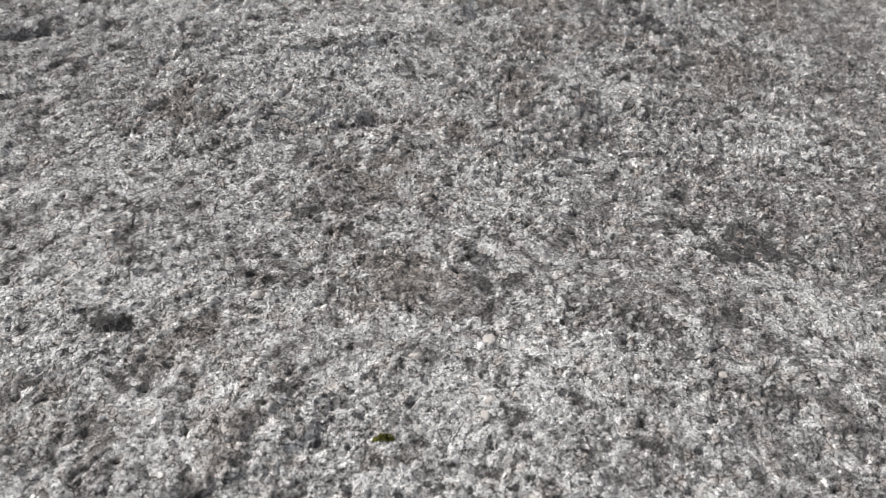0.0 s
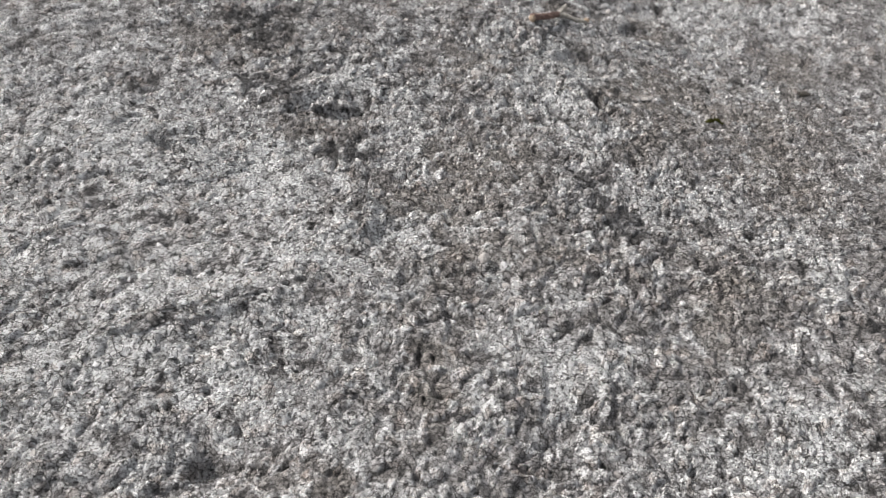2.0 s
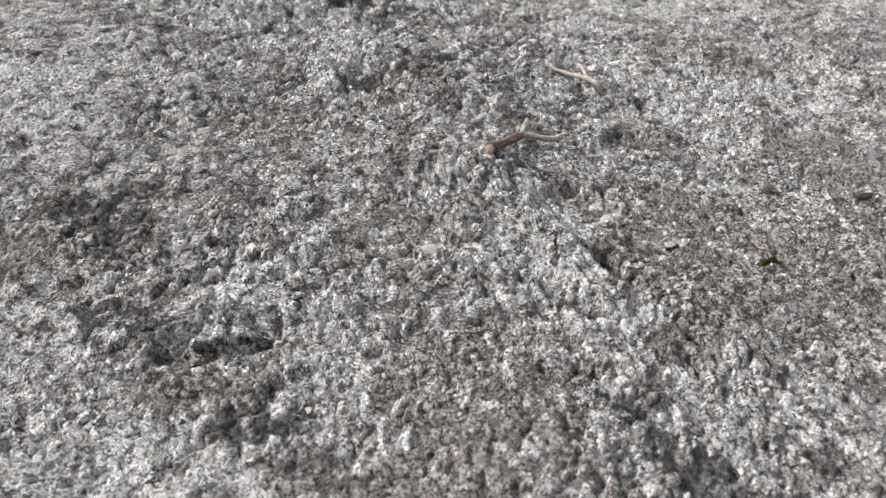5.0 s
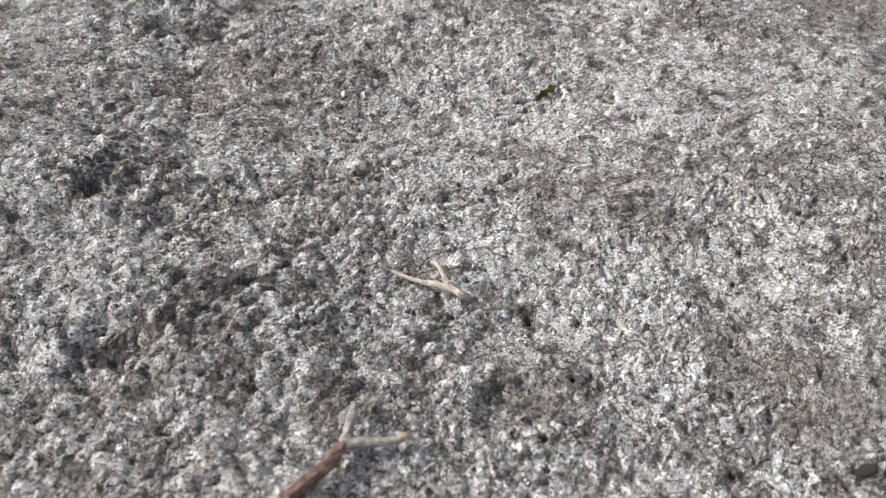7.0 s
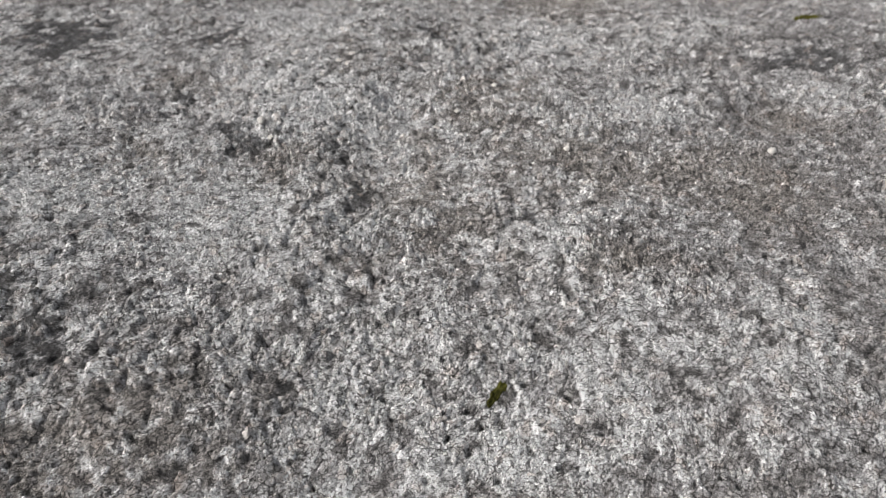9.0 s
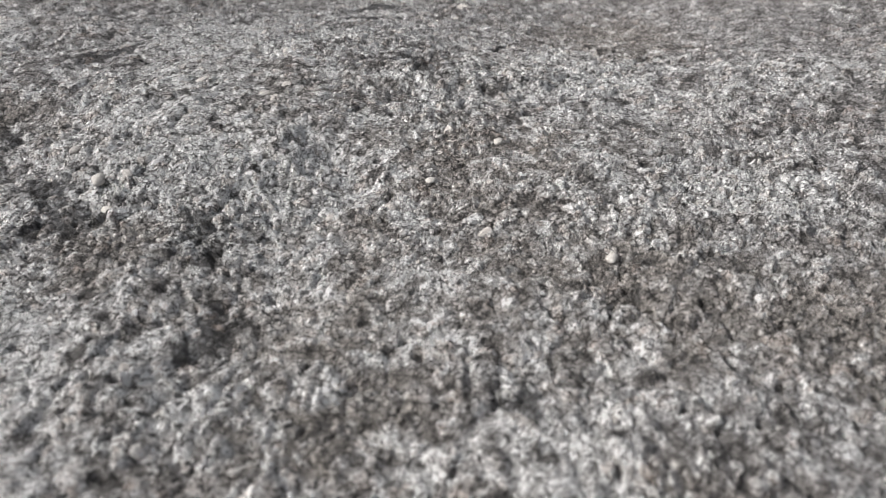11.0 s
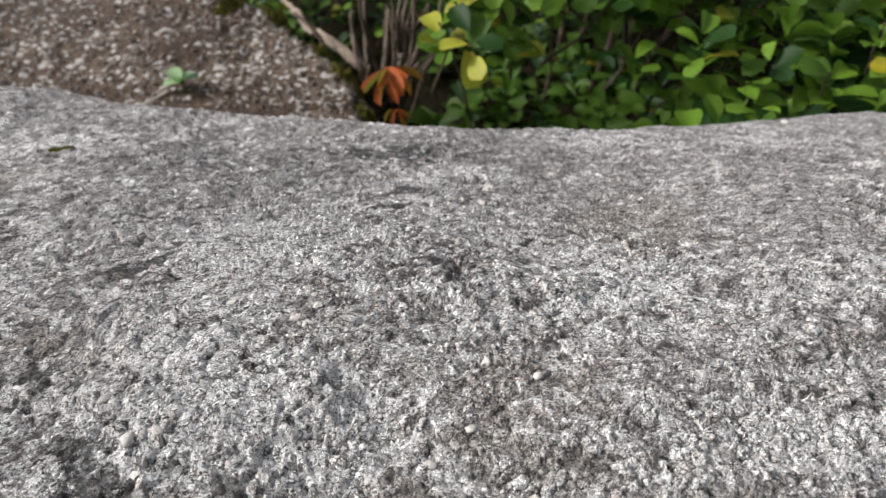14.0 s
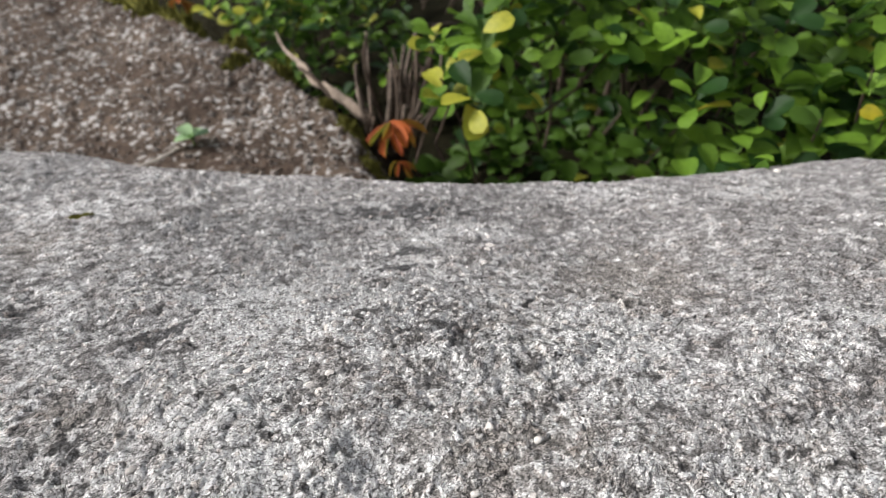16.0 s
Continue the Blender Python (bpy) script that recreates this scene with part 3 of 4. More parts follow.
LINE = ((0.05, 0.10), (0.07, 0.28), (0.11, 0.46), (0.20, 0.62), (0.29, 0.76), (0.36, 0.88), (0.46, 1.02))


def crust_fields(x, y, mid, small):
    pale, brown, dark = fields_at(x, y)
    return {"pale": pale, "brown": brown, "dark": dark, "mid": mid, "small": small}


def build_boulder():
    """One sheet of crumbs, closely meshed along the crown and coarser towards the flanks."""
    ws = ticks(((-1.50, 0.03), (-0.32, 0.005), (-0.17, 0.0010), (-0.12, 0.00058), (0.12, 0.00058), (0.17, 0.0010), (0.32, 0.0035), (1.1, 0.03), (1.45, 0.03)))
    ys = ticks(((-0.9, 0.03), (0.06, 0.004), (0.12, 0.00058), (0.80, 0.00058), (0.92, 0.0010), (1.08, 0.0018), (1.2, 0.004), (1.5, 0.012)))
    mid_x = np.interp(ys, [p[1] for p in LINE], [p[0] for p in LINE])
    x = (ws[None] + mid_x[:, None]).ravel()
    y = np.repeat(ys, len(ws))
    z, mid, small = relief(x, y)
    nx = len(ws)
    a = (np.arange(len(ys) - 1)[:, None] * nx + np.arange(nx - 1)[None]).ravel()
    faces = np.stack([a, a + 1, a + 1 + nx, a + nx], 1)
    me = mesh_of("boulder", np.stack([x, y, z], 1), faces, M_ROCK, crust_fields(x, y, mid, small), True)
    return tagged(new("boulder", me), "weathered pale grey granite boulder with lichen crust and brown dirt", "boulder")


boulder = build_boulder()


# ---- ground, and the brown rock behind the boulder ----
def slab_form(x, y):
    z = -0.143 - 0.10 * (np.maximum(x, -0.2) - 0.45) + 0.08 * (np.minimum(y, 2.4) - 1.265)
    rim = np.interp(y, (0.9, 1.23, 1.35, 1.48, 1.61, 1.80, 2.6), (0.45, 0.473, 0.490, 0.489, 0.452, 0.405, 0.20))
    over = x - rim + 0.012 * wave(y / 0.06, y * 0, 7)
    z = z - 0.14 * np.clip(over / 0.06, 0, 1) ** 1.5 - 1.2 * np.maximum(over - 0.05, 0)
    far = np.hypot(np.minimum(x + 0.25, 0), np.maximum(y - 2.2, 0)) * (1 + 0.25 * wave(x / 0.4, y / 0.4, 8))
    return np.maximum(z - 0.9 * far**2, -0.5)


def slab_height(x, y):
    z = slab_form(x, y) + 0.006 * wave(x / 0.11, y / 0.11, 14) + 0.004 * wave(x / 0.04, y / 0.04, 15) + 0.002 * wave(x / 0.015, y / 0.015, 16)
    lump, own = blobs(x, y, 0.011, 17)
    return z + (0.002 + 0.0015 * own) * lump


def build_slab():
    xs = ticks(((-1.6, 0.05), (-0.6, 0.03), (0.1, 0.005), (0.5, 0.005), (0.62, 0.01)))
    ys = ticks(((0.95, 0.01), (1.1, 0.005), (1.7, 0.006), (3.6, 0.04)))
    gx, gy = np.meshgrid(xs, ys)
    x, y = gx.ravel(), gy.ravel()
    nx = len(xs)
    a = (np.arange(len(ys) - 1)[:, None] * nx + np.arange(nx - 1)[None]).ravel()
    me = mesh_of("rock_slab", np.stack([x, y, slab_height(x, y)], 1), np.stack([a, a + 1, a + 1 + nx, a + nx], 1), M_SLAB, None, True)
    return tagged(new("rock_slab", me), "flat brown weathered rock with loose gritty gravel", "rock")


slab = build_slab()


def build_grit():
    """Loose angular grit on the brown rock."""
    rng = np.random.default_rng(55)
    n = 9000
    x, y = rng.uniform(0.02, 0.50, n), rng.uniform(1.08, 2.0, n)
    x = np.where(x > 0.495, 0.49, x)
    k = slab_form(x, y) > -0.17
    x, y = x[k], y[k]
    n = len(x)
    z = slab_height(x, y)
    size = 0.0012 * 3.6 ** (rng.uniform(0, 1, n) ** 2.0) * (1 + 0.35 * np.clip((x - 0.36) / 0.08, 0, 1))
    verts = np.zeros((n, 12, 3))
    for s in range(6):
        ang, r = 2 * math.pi * s / 6 + rng.uniform(-0.3, 0.3, n), size * rng.uniform(0.75, 1.2, n)
        px, py = np.cos(ang) * r, np.sin(ang) * r
        verts[:, s] = np.stack([x + px, y + py, z - 0.4 * size], 1)
        verts[:, 6 + s] = np.stack([x + 0.6 * px, y + 0.6 * py, z + size * rng.uniform(0.45, 0.8, n)], 1)
    at = np.arange(n) * 12
    side = [np.stack([at + s, at + (s + 1) % 6, at + 6 + (s + 1) % 6, at + 6 + s], 1) for s in range(6)]
    caps = [np.stack([at + 6, at + 7, at + 8, at + 9], 1), np.stack([at + 6, at + 9, at + 10, at + 11], 1)]
    return mesh_of("grit", verts.reshape(-1, 3), np.concatenate(side + caps), M_GRIT, {"tint": np.repeat(rng.uniform(0, 1, n), 12)})


def grit_material():
    n = Nodes("loose_grit", 0.8, 0.3)
    co = n.coords()
    t = n.attr("tint")
    col = n.mix(n.span(t, 0.35, 0.55), (0.09, 0.068, 0.054), (0.17, 0.145, 0.128))
    col = n.mix(n.span(t, 0.72, 0.80), col, (0.165, 0.148, 0.136))
    col = n.mix(n.span(t, 0.955, 0.965), col, (0.38, 0.36, 0.345))
    return n.done(col, n.bump(n.noise(co, 900, 4), 0.0008))


M_GRIT = grit_material()
tagged(part("grit", build_grit(), slab, "loose pale and brown stone grit"), kind="stuff")


def build_ground():
    stops = ((-60, 30.0), (-3, 0.6), (-0.5, 0.05), (2.2, 0.05), (5, 0.6), (60, 30.0))
    xs = ys = ticks(stops)
    gx, gy = np.meshgrid(xs, ys)
    x, y = gx.ravel(), gy.ravel()
    z = -0.30 + 0.02 * wave(x / 0.25, y / 0.25, 23) + 0.008 * wave(x / 0.08, y / 0.08, 24)
    nx = len(xs)
    a = (np.arange(len(ys) - 1)[:, None] * nx + np.arange(nx - 1)[None]).ravel()
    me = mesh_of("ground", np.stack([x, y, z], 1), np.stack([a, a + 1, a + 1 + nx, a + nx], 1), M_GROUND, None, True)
    return tagged(new("ground", me), "dark forest soil with leaf litter", "ground", kind="structure")


build_ground()


# ---- the shrub ----
def leaf_shape(length, width, cup, curl):
    """An obovate leaf along +y, folded a little at its midrib, tip curling down."""
    rows, verts, faces = 6, [], []
    for k in range(rows):
        t = 1 - (1 - k / (rows - 1)) ** 1.45
        w = 0.5 * width * (t + 0.02) ** 0.85 * max(1.0 - t, 0.0) ** 0.33 * 1.85
        y, z = length * t, -curl * length * t * t
        verts += [(-w, y, z + cup * w), (-0.5 * w, y, z + 0.3 * cup * w), (0, y, z), (0.5 * w, y, z + 0.3 * cup * w), (w, y, z + cup * w)]
    for k in range(rows - 1):
        for s in range(4):
            a = 5 * k + s
            faces.append((a, a + 1, a + 6, a + 5))
    return np.array(verts), np.array(faces)


LEAF_KINDS = [leaf_shape(*row) for row in ((0.030, 0.023, 0.35, 0.18), (0.026, 0.020, 0.45, 0.28), (0.033, 0.024, 0.25, 0.35), (0.022, 0.018, 0.5, 0.1), (0.028, 0.022, 0.15, 0.45))]


def canopy(ahead, across):
    """How high the shrub reaches over a place."""
    return -0.085 + 0.12 * np.clip((ahead - 1.15) / 0.30, 0, 1) + 0.03 * wave(ahead / 0.11, across / 0.11, 91) - 0.05 * np.clip((across - 0.25) / 0.2, 0, 1)


def build_shrub():
    rng = np.random.default_rng(7)
    root = tagged(new("shrub"), "dense low shrub with rounded green leaves, a few yellowing", "shrub")
    root.location = (0.72, 1.32, -0.30)
    back = Matrix.Translation(-root.location)
    tips = []
    while len(tips) < 850:
        across, ahead = rng.uniform(0.02, 0.68), 1.17 + 0.75 * rng.uniform(0, 1) ** 1.3
        if across < 0.12 and ahead < 1.235 or across > 0.7 * (ahead - 0.683) + 0.02:
            continue
        if across < 0.06 and ahead > 1.30 and ahead < 1.60:
            continue
        layer = rng.uniform(0, 1) ** 1.2
        deep = 0.17 if across > 0.12 else 0.045
        z = float(canopy(np.array([ahead]), np.array([across]))[0]) - deep * layer
        x, y = 0.3875 * ahead + 0.922 * across, 0.922 * ahead - 0.3875 * across
        if across < 0.18 and ahead < 1.31 or across < 0.15 and ahead < 1.42 and z < -0.075:
            continue
        if across < 0.26 and z < -0.11 and rng.uniform() < 0.5:
            continue
        tips.append((x, y, max(z, -0.27), ahead))
    for x, y, z in ((0.545, 1.158, -0.062), (0.562, 1.200, -0.050), (0.535, 1.192, -0.062), (0.585, 1.165, -0.072), (0.559, 1.230, -0.040), (0.605, 1.200, -0.052), (0.575, 1.180, -0.045), (0.550, 1.215, -0.070),
                    (0.573, 1.260, -0.067), (0.599, 1.251, -0.057), (0.616, 1.235, -0.074), (0.568, 1.251, -0.095), (0.593, 1.241, -0.090), (0.610, 1.223, -0.107), (0.570, 1.269, -0.047), (0.640, 1.270, -0.060)):
        tips.append((x, y, z, 0.3875 * x + 0.922 * y))
    for _ in range(270):
        ahead, across = rng.uniform(1.70, 2.6), rng.uniform(-0.26, 0.02)
        x, y = 0.3875 * ahead + 0.922 * across, 0.922 * ahead - 0.3875 * across
        if x > 0.42 - 0.25 * (y - 1.80):
            tips.append((x, y, rng.uniform(-0.24, -0.07), ahead))
    for _ in range(230):
        ahead, across = rng.uniform(1.24, 2.0), rng.uniform(0.00, 0.30)
        x, y = 0.3875 * ahead + 0.922 * across, 0.922 * ahead - 0.3875 * across
        tips.append((x, y, rng.uniform(-0.295, -0.245), ahead))
    for _ in range(260):
        x, y = rng.uniform(0.85, 1.75), rng.uniform(0.95, 2.7)
        if math.hypot((x - 1.15) / 0.55, (y - 1.75) / 0.85) < 1 + rng.normal(0, 0.08) and 0.3875 * x + 0.922 * y > 1.35:
            tips.append((x, y, rng.uniform(-0.14, 0.05) + 0.04 * rng.normal(), 3.0))
    tips.sort(key=lambda t: t[3])
    shared = {}
    for kind, (v, f) in enumerate(LEAF_KINDS):
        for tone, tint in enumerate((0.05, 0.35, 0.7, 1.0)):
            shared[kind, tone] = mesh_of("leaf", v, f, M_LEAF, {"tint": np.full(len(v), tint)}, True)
        shared[kind, 9] = mesh_of("leaf", v, f, M_YELLOW, {"tint": rng.uniform(0.2, 0.9, len(v))}, True)
    made, rest_v, rest_f, rest_t, at = 0, [], [], [], 0
    twig_v, twig_f, base = [], [], 0
    for n, (x, y, z, ahead) in enumerate(tips):
        lean = Vector((rng.normal(0, 0.25), rng.normal(-0.15, 0.25), 1)).normalized()
        count = rng.integers(5, 9)
        first = rng.uniform(0, 6.28)
        for k in range(count):
            turn = first + 2.4 * k
            rise = radians(rng.uniform(8, 62)) * (1 - 0.4 * k / count)
            spin = Matrix.Rotation(turn, 4, "Z") @ Matrix.Rotation(rise, 4, "X") @ Matrix.Rotation(rng.normal(0, 0.35), 4, "Y")
            frame_up = lean.to_track_quat("Z", "Y").to_matrix().to_4x4()
            big = rng.uniform(0.55, 0.95)
            m = Matrix.Translation((x, y, z - 0.004 * (count - k))) @ frame_up @ spin @ Matrix.Translation((0, 0.003, 0)) @ Matrix.Scale(big, 4)
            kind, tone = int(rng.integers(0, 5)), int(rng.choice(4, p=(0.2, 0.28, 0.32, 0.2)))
            # low leaves keep to darker tones: shade of the overhanging shrub put into colour
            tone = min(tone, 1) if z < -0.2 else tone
            yellow = rng.uniform() < (0.55 if x < 0.47 else 0.02 if x > 0.66 else 0.12 if z > -0.2 else 0)
            if made < 300:
                ob = part("leaf", shared[kind, 9 if yellow else tone], root, "yellow leaf" if yellow else "")
                ob.matrix_local = back @ m
                made += 1
            else:
                v, f = LEAF_KINDS[kind]
                mm = np.array(m)
                rest_v.append(v @ mm[:3, :3].T + mm[:3, 3])
                rest_f.append(f + at)
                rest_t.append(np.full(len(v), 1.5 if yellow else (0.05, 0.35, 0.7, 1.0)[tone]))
                at += len(v)
        if n % 5 == 0:
            foot = (x + rng.normal(0, 0.05), y + rng.uniform(0.02, 0.10), z - rng.uniform(0.09, 0.16))
            v, f = tube(bent(foot, (x, y, z), 5, 0.006, n), (0.0017, 0.0015, 0.0013, 0.0011, 0.0008), 5, n)
            twig_v += v
            twig_f += [tuple(i + base for i in face) for face in f]
            base += len(v)
    ob = part("leaf", shared[2, 9], root, "yellow leaf")
    ob.matrix_local = back @ pose(0.548, 1.178, -0.086, -68, 10, 165)
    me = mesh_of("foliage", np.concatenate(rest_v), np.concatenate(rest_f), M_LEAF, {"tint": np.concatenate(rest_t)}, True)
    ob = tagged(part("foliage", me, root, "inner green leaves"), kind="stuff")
    ob.matrix_local = back
    ob = tagged(part("brushwood", solid("brushwood", twig_v, twig_f, M_STEM), root, "thin brown shoots"), kind="stuff")
    ob.matrix_local = back
    for k in range(14):
        ax, ay = rng.uniform(0.82, 1.25), rng.uniform(1.40, 1.9)
        v, f = tube(bent((ax, ay, -0.31), (ax + rng.normal(0, 0.12), ay + rng.normal(-0.04, 0.1), rng.uniform(-0.14, -0.05)), 7, 0.02, 300 + k), (0.005, 0.0045, 0.004, 0.0035, 0.003, 0.0025, 0.002), 7, k)
        ob = part("branch", solid("branch", v, f, M_STEM, True), root)
        ob.matrix_local = back


build_shrub()


# ---- dead wood, leaves and moss at the rim of the brown rock ----
def stick_thing(name, label, category, sticks, material, group=""):
    """Sticks of one plant under one thing: start, end, thick, thin, bend."""
    root = tagged(new(name), label, category, group)
    root.location = sticks[0][0]
    for k, (a, b, thick, thin, sag) in enumerate(sticks):
        n = 8
        v, f = tube(bent(a, b, n, sag, 400 + k), np.linspace(thick, thin, n), 9, k, 0.18)
        ob = part("stem", solid("stem", v, f, material, True), root)
        ob.matrix_local = Matrix.Translation(-Vector(sticks[0][0]))
    return root


stick_thing("dead_bush", "grey-brown dead stems of a cut-back bush on the soil", "dead bush", (
    ((0.540, 1.368, -0.205), (0.622, 1.400, -0.085), 0.0040, 0.0016, 0.005), ((0.536, 1.372, -0.205), (0.568, 1.430, -0.088), 0.0034, 0.0012, 0.006),
    ((0.548, 1.362, -0.205), (0.575, 1.318, -0.125), 0.0048, 0.0030, 0.004), ((0.538, 1.370, -0.205), (0.563, 1.362, -0.105), 0.0052, 0.0028, 0.004),
    ((0.544, 1.366, -0.205), (0.585, 1.372, -0.095), 0.0044, 0.0020, 0.005), ((0.534, 1.376, -0.205), (0.545, 1.420, -0.115), 0.0034, 0.0018, 0.006),
    ((0.550, 1.360, -0.205), (0.600, 1.345, -0.120), 0.0040, 0.0020, 0.007), ((0.542, 1.360, -0.205), (0.555, 1.330, -0.140), 0.0046, 0.0030, 0.004),
    ((0.552, 1.372, -0.205), (0.630, 1.375, -0.110), 0.0030, 0.0012, 0.008), ((0.530, 1.366, -0.205), (0.532, 1.395, -0.130), 0.0040, 0.0024, 0.004),
), M_GREYSTICK)
dry = random.Random(9)
stick_thing("dead_bush", "dark brown tangled dead twigs beside the brown rock", "dead bush", [
    ((0.545 + dry.gauss(0, 0.012), 1.362 + dry.gauss(0, 0.012), -0.210),
     (0.575 + dry.gauss(0, 0.036), 1.375 + dry.gauss(0, 0.040), dry.uniform(-0.150, -0.075)), dry.uniform(0.0026, 0.0050), dry.uniform(0.0010, 0.0022), 0.008)
    for _ in range(24)
], M_STEM)
stick_thing("fallen_branch", "pale bare branch lying over the rim of the rock", "branch", (
    ((0.533, 1.385, -0.165), (0.512, 1.450, -0.138), 0.0062, 0.0048, 0.002), ((0.512, 1.449, -0.138), (0.508, 1.510, -0.128), 0.0046, 0.0032, 0.003), ((0.508, 1.509, -0.128), (0.514, 1.600, -0.112), 0.0032, 0.0016, 0.004),
), M_BRANCH)


def build_dead_leaf(place, size, seed, label, count=9):
    """A withered spray: narrow curled leaflets that hang and fold over one another."""
    rng = np.random.default_rng(seed)
    verts, faces, tints, at = [], [], [], 0
    for k in range(count):
        v, f = leaf_shape(size * rng.uniform(0.7, 1.1), size * rng.uniform(0.28, 0.42), 1.1, rng.uniform(-0.2, 0.9))
        fan = 180 + 150 * (k / (count - 1) - 0.5) + rng.normal(0, 12)
        m = np.array(Matrix.Rotation(radians(fan), 4, "Z") @ Matrix.Rotation(radians(rng.uniform(-62, 12)), 4, "X") @ Matrix.Rotation(rng.normal(0, 0.5), 4, "Y"))
        verts.append(v @ m[:3, :3].T + rng.normal(0, 0.08 * size, 3))
        faces.append(f + at)
        tints.append(np.clip(rng.uniform(0, 1) + 0.25 * np.sin(v[:, 0] * 900), 0, 1))
        at += len(v)
    ob = tagged(new("dead_leaf", mesh_of("dead_leaf", np.concatenate(verts), np.concatenate(faces), M_ORANGE, {"tint": np.concatenate(tints)}, True)), label, "leaf", "fallen leaves")
    ob.location = place
    return ob


build_dead_leaf((0.506, 1.252, -0.114), 0.030, 1, "withered rust-orange dead leaf spray beside the brown rock")
build_dead_leaf((0.497, 1.228, -0.140), 0.016, 2, "small orange dead leaf below the boulder's rim", 5)
build_dead_leaf((0.443, 1.803, -0.090), 0.026, 3, "bright orange dead leaf on moss", 6)


def build_moss(place, a, b, turn, tall, seed, label, ground_z, tufts=260):
    """A cushion of moss: a lumpy mound set with short shoots."""
    rng = np.random.default_rng(seed)
    rings, sides, verts, faces = 9, 26, [], []
    c, s = math.cos(radians(turn)), math.sin(radians(turn))
    for i in range(rings):
        r = i / (rings - 1)
        for j in range(sides):
            t = 2 * math.pi * j / sides
            q = r * (1 + 0.13 * math.sin(3 * t + seed) + 0.09 * math.sin(7 * t + 2 * seed))
            u, v = a * q * math.cos(t), b * q * math.sin(t)
            x, y = place[0] + u * c - v * s, place[1] + u * s + v * c
            lift = tall * (1 - r**2.5) * (0.75 + 0.5 * noise.noise(Vector((x * 300, y * 300, seed)))) - 0.001 * (r > 0.9)
            verts.append((x, y, ground_z(x, y) + lift))
    for i in range(rings - 1):
        for j in range(sides):
            p, q = i * sides + j, i * sides + (j + 1) % sides
            faces.append((p, p + sides, q + sides, q))
    for k in range(tufts):
        i = int(rng.integers(0, rings * sides))
        x, y, z = verts[i][0] + rng.normal(0, 0.12 * b), verts[i][1] + rng.normal(0, 0.12 * b), verts[i][2]
        h, w, g = tall * rng.uniform(0.25, 0.6), tall * 0.14, rng.uniform(0, 6.28)
        n = len(verts)
        lean = rng.normal(0, 0.35 * h, 2)
        verts += [(x - w * math.cos(g), y - w * math.sin(g), z - 0.15 * h), (x + w * math.cos(g), y + w * math.sin(g), z - 0.15 * h), (x + lean[0], y + lean[1], z + h), (x + w * math.sin(g), y - w * math.cos(g), z - 0.15 * h)]
        faces += [(n, n + 1, n + 2), (n + 1, n + 3, n + 2), (n + 3, n, n + 2)]
    return tagged(new("moss_patch", solid("moss_patch", verts, faces, M_MOSS)), label, "moss", "moss cushions")


def on_slab(x, y):
    return float(slab_height(np.array([x], float), np.array([y], float))[0])


for row in ((0.497, 1.395, 0.012, 0.009, 60, 0.011), (0.493, 1.530, 0.020, 0.014, 100, 0.017), (0.447, 1.556, 0.022, 0.009, 20, 0.010), (0.497, 1.334, 0.011, 0.016, 10, 0.012), (0.472, 1.630, 0.030, 0.018, 110, 0.024), (0.440, 1.730, 0.045, 0.024, 115, 0.026), (0.405, 1.83, 0.055, 0.026, 110, 0.028), (0.372, 1.93, 0.060, 0.030, 110, 0.026), (0.488, 1.270, 0.010, 0.016, 0, 0.010)):
    build_moss(row[:2], *row[2:], int(row[0] * 1000), "olive-green moss cushion on the rim of the brown rock", on_slab)


def build_seedling(place):
    root = tagged(new("seedling"), "small pale green seedling growing on the brown rock", "plant")
    root.location = place
    rng = np.random.default_rng(12)
    for k in range(6):
        v, f = leaf_shape(0.021 * rng.uniform(0.7, 1.1), 0.016, 0.3, 0.3)
        ob = part("leaf", mesh_of("leaf", v, f, M_SOFTLEAF if k % 3 else M_LEAF, {"tint": np.full(len(v), rng.uniform())}, True), root)
        ob.matrix_local = Matrix.Translation((0, 0, 0.008)) @ Matrix.Rotation(1.3 * k, 4, "Z") @ Matrix.Rotation(radians(rng.uniform(10, 50)), 4, "X")
    v, f = tube([(0, 0, -0.003), (0.001, 0, 0.004), (0, 0, 0.009)], (0.0012, 0.001, 0.0008), 6)
    part("stem", solid("stem", v, f, M_LEAF, False, {"tint": np.full(len(v), 0.6)}), root)


build_seedling((0.349, 1.375, on_slab(0.349, 1.375)))


def build_straw(a, b, thick, seed, label):
    v, f = tube(bent(a, b, 6, 0.003, seed), np.linspace(thick, thick * 0.6, 6), 6, seed)
    return tagged(new("straw", solid("straw", v, f, M_PALEWOOD)), label, "straw")


build_straw((0.275, 1.352, on_slab(0.275, 1.352) + 0.002), (0.335, 1.372, on_slab(0.335, 1.372) + 0.002), 0.0022, 5, "dry pale straw lying on the brown rock")


# ---- loose things on the boulder ----
def lumpy(seed, flat=0.6, long=1.3, level=2):
    """An uneven rounded pebble of unit size."""
    bm = bmesh.new()
    bmesh.ops.create_icosphere(bm, subdivisions=level, radius=1.0)
    rng = np.random.default_rng(seed)
    off = Vector(rng.uniform(-50, 50, 3))
    for v in bm.verts:
        v.co *= 1 + 0.40 * noise.noise(v.co * 1.1 + off) + 0.22 * noise.noise(v.co * 2.7 + off)
        v.co.x *= long
        v.co.z *= flat
    return bm


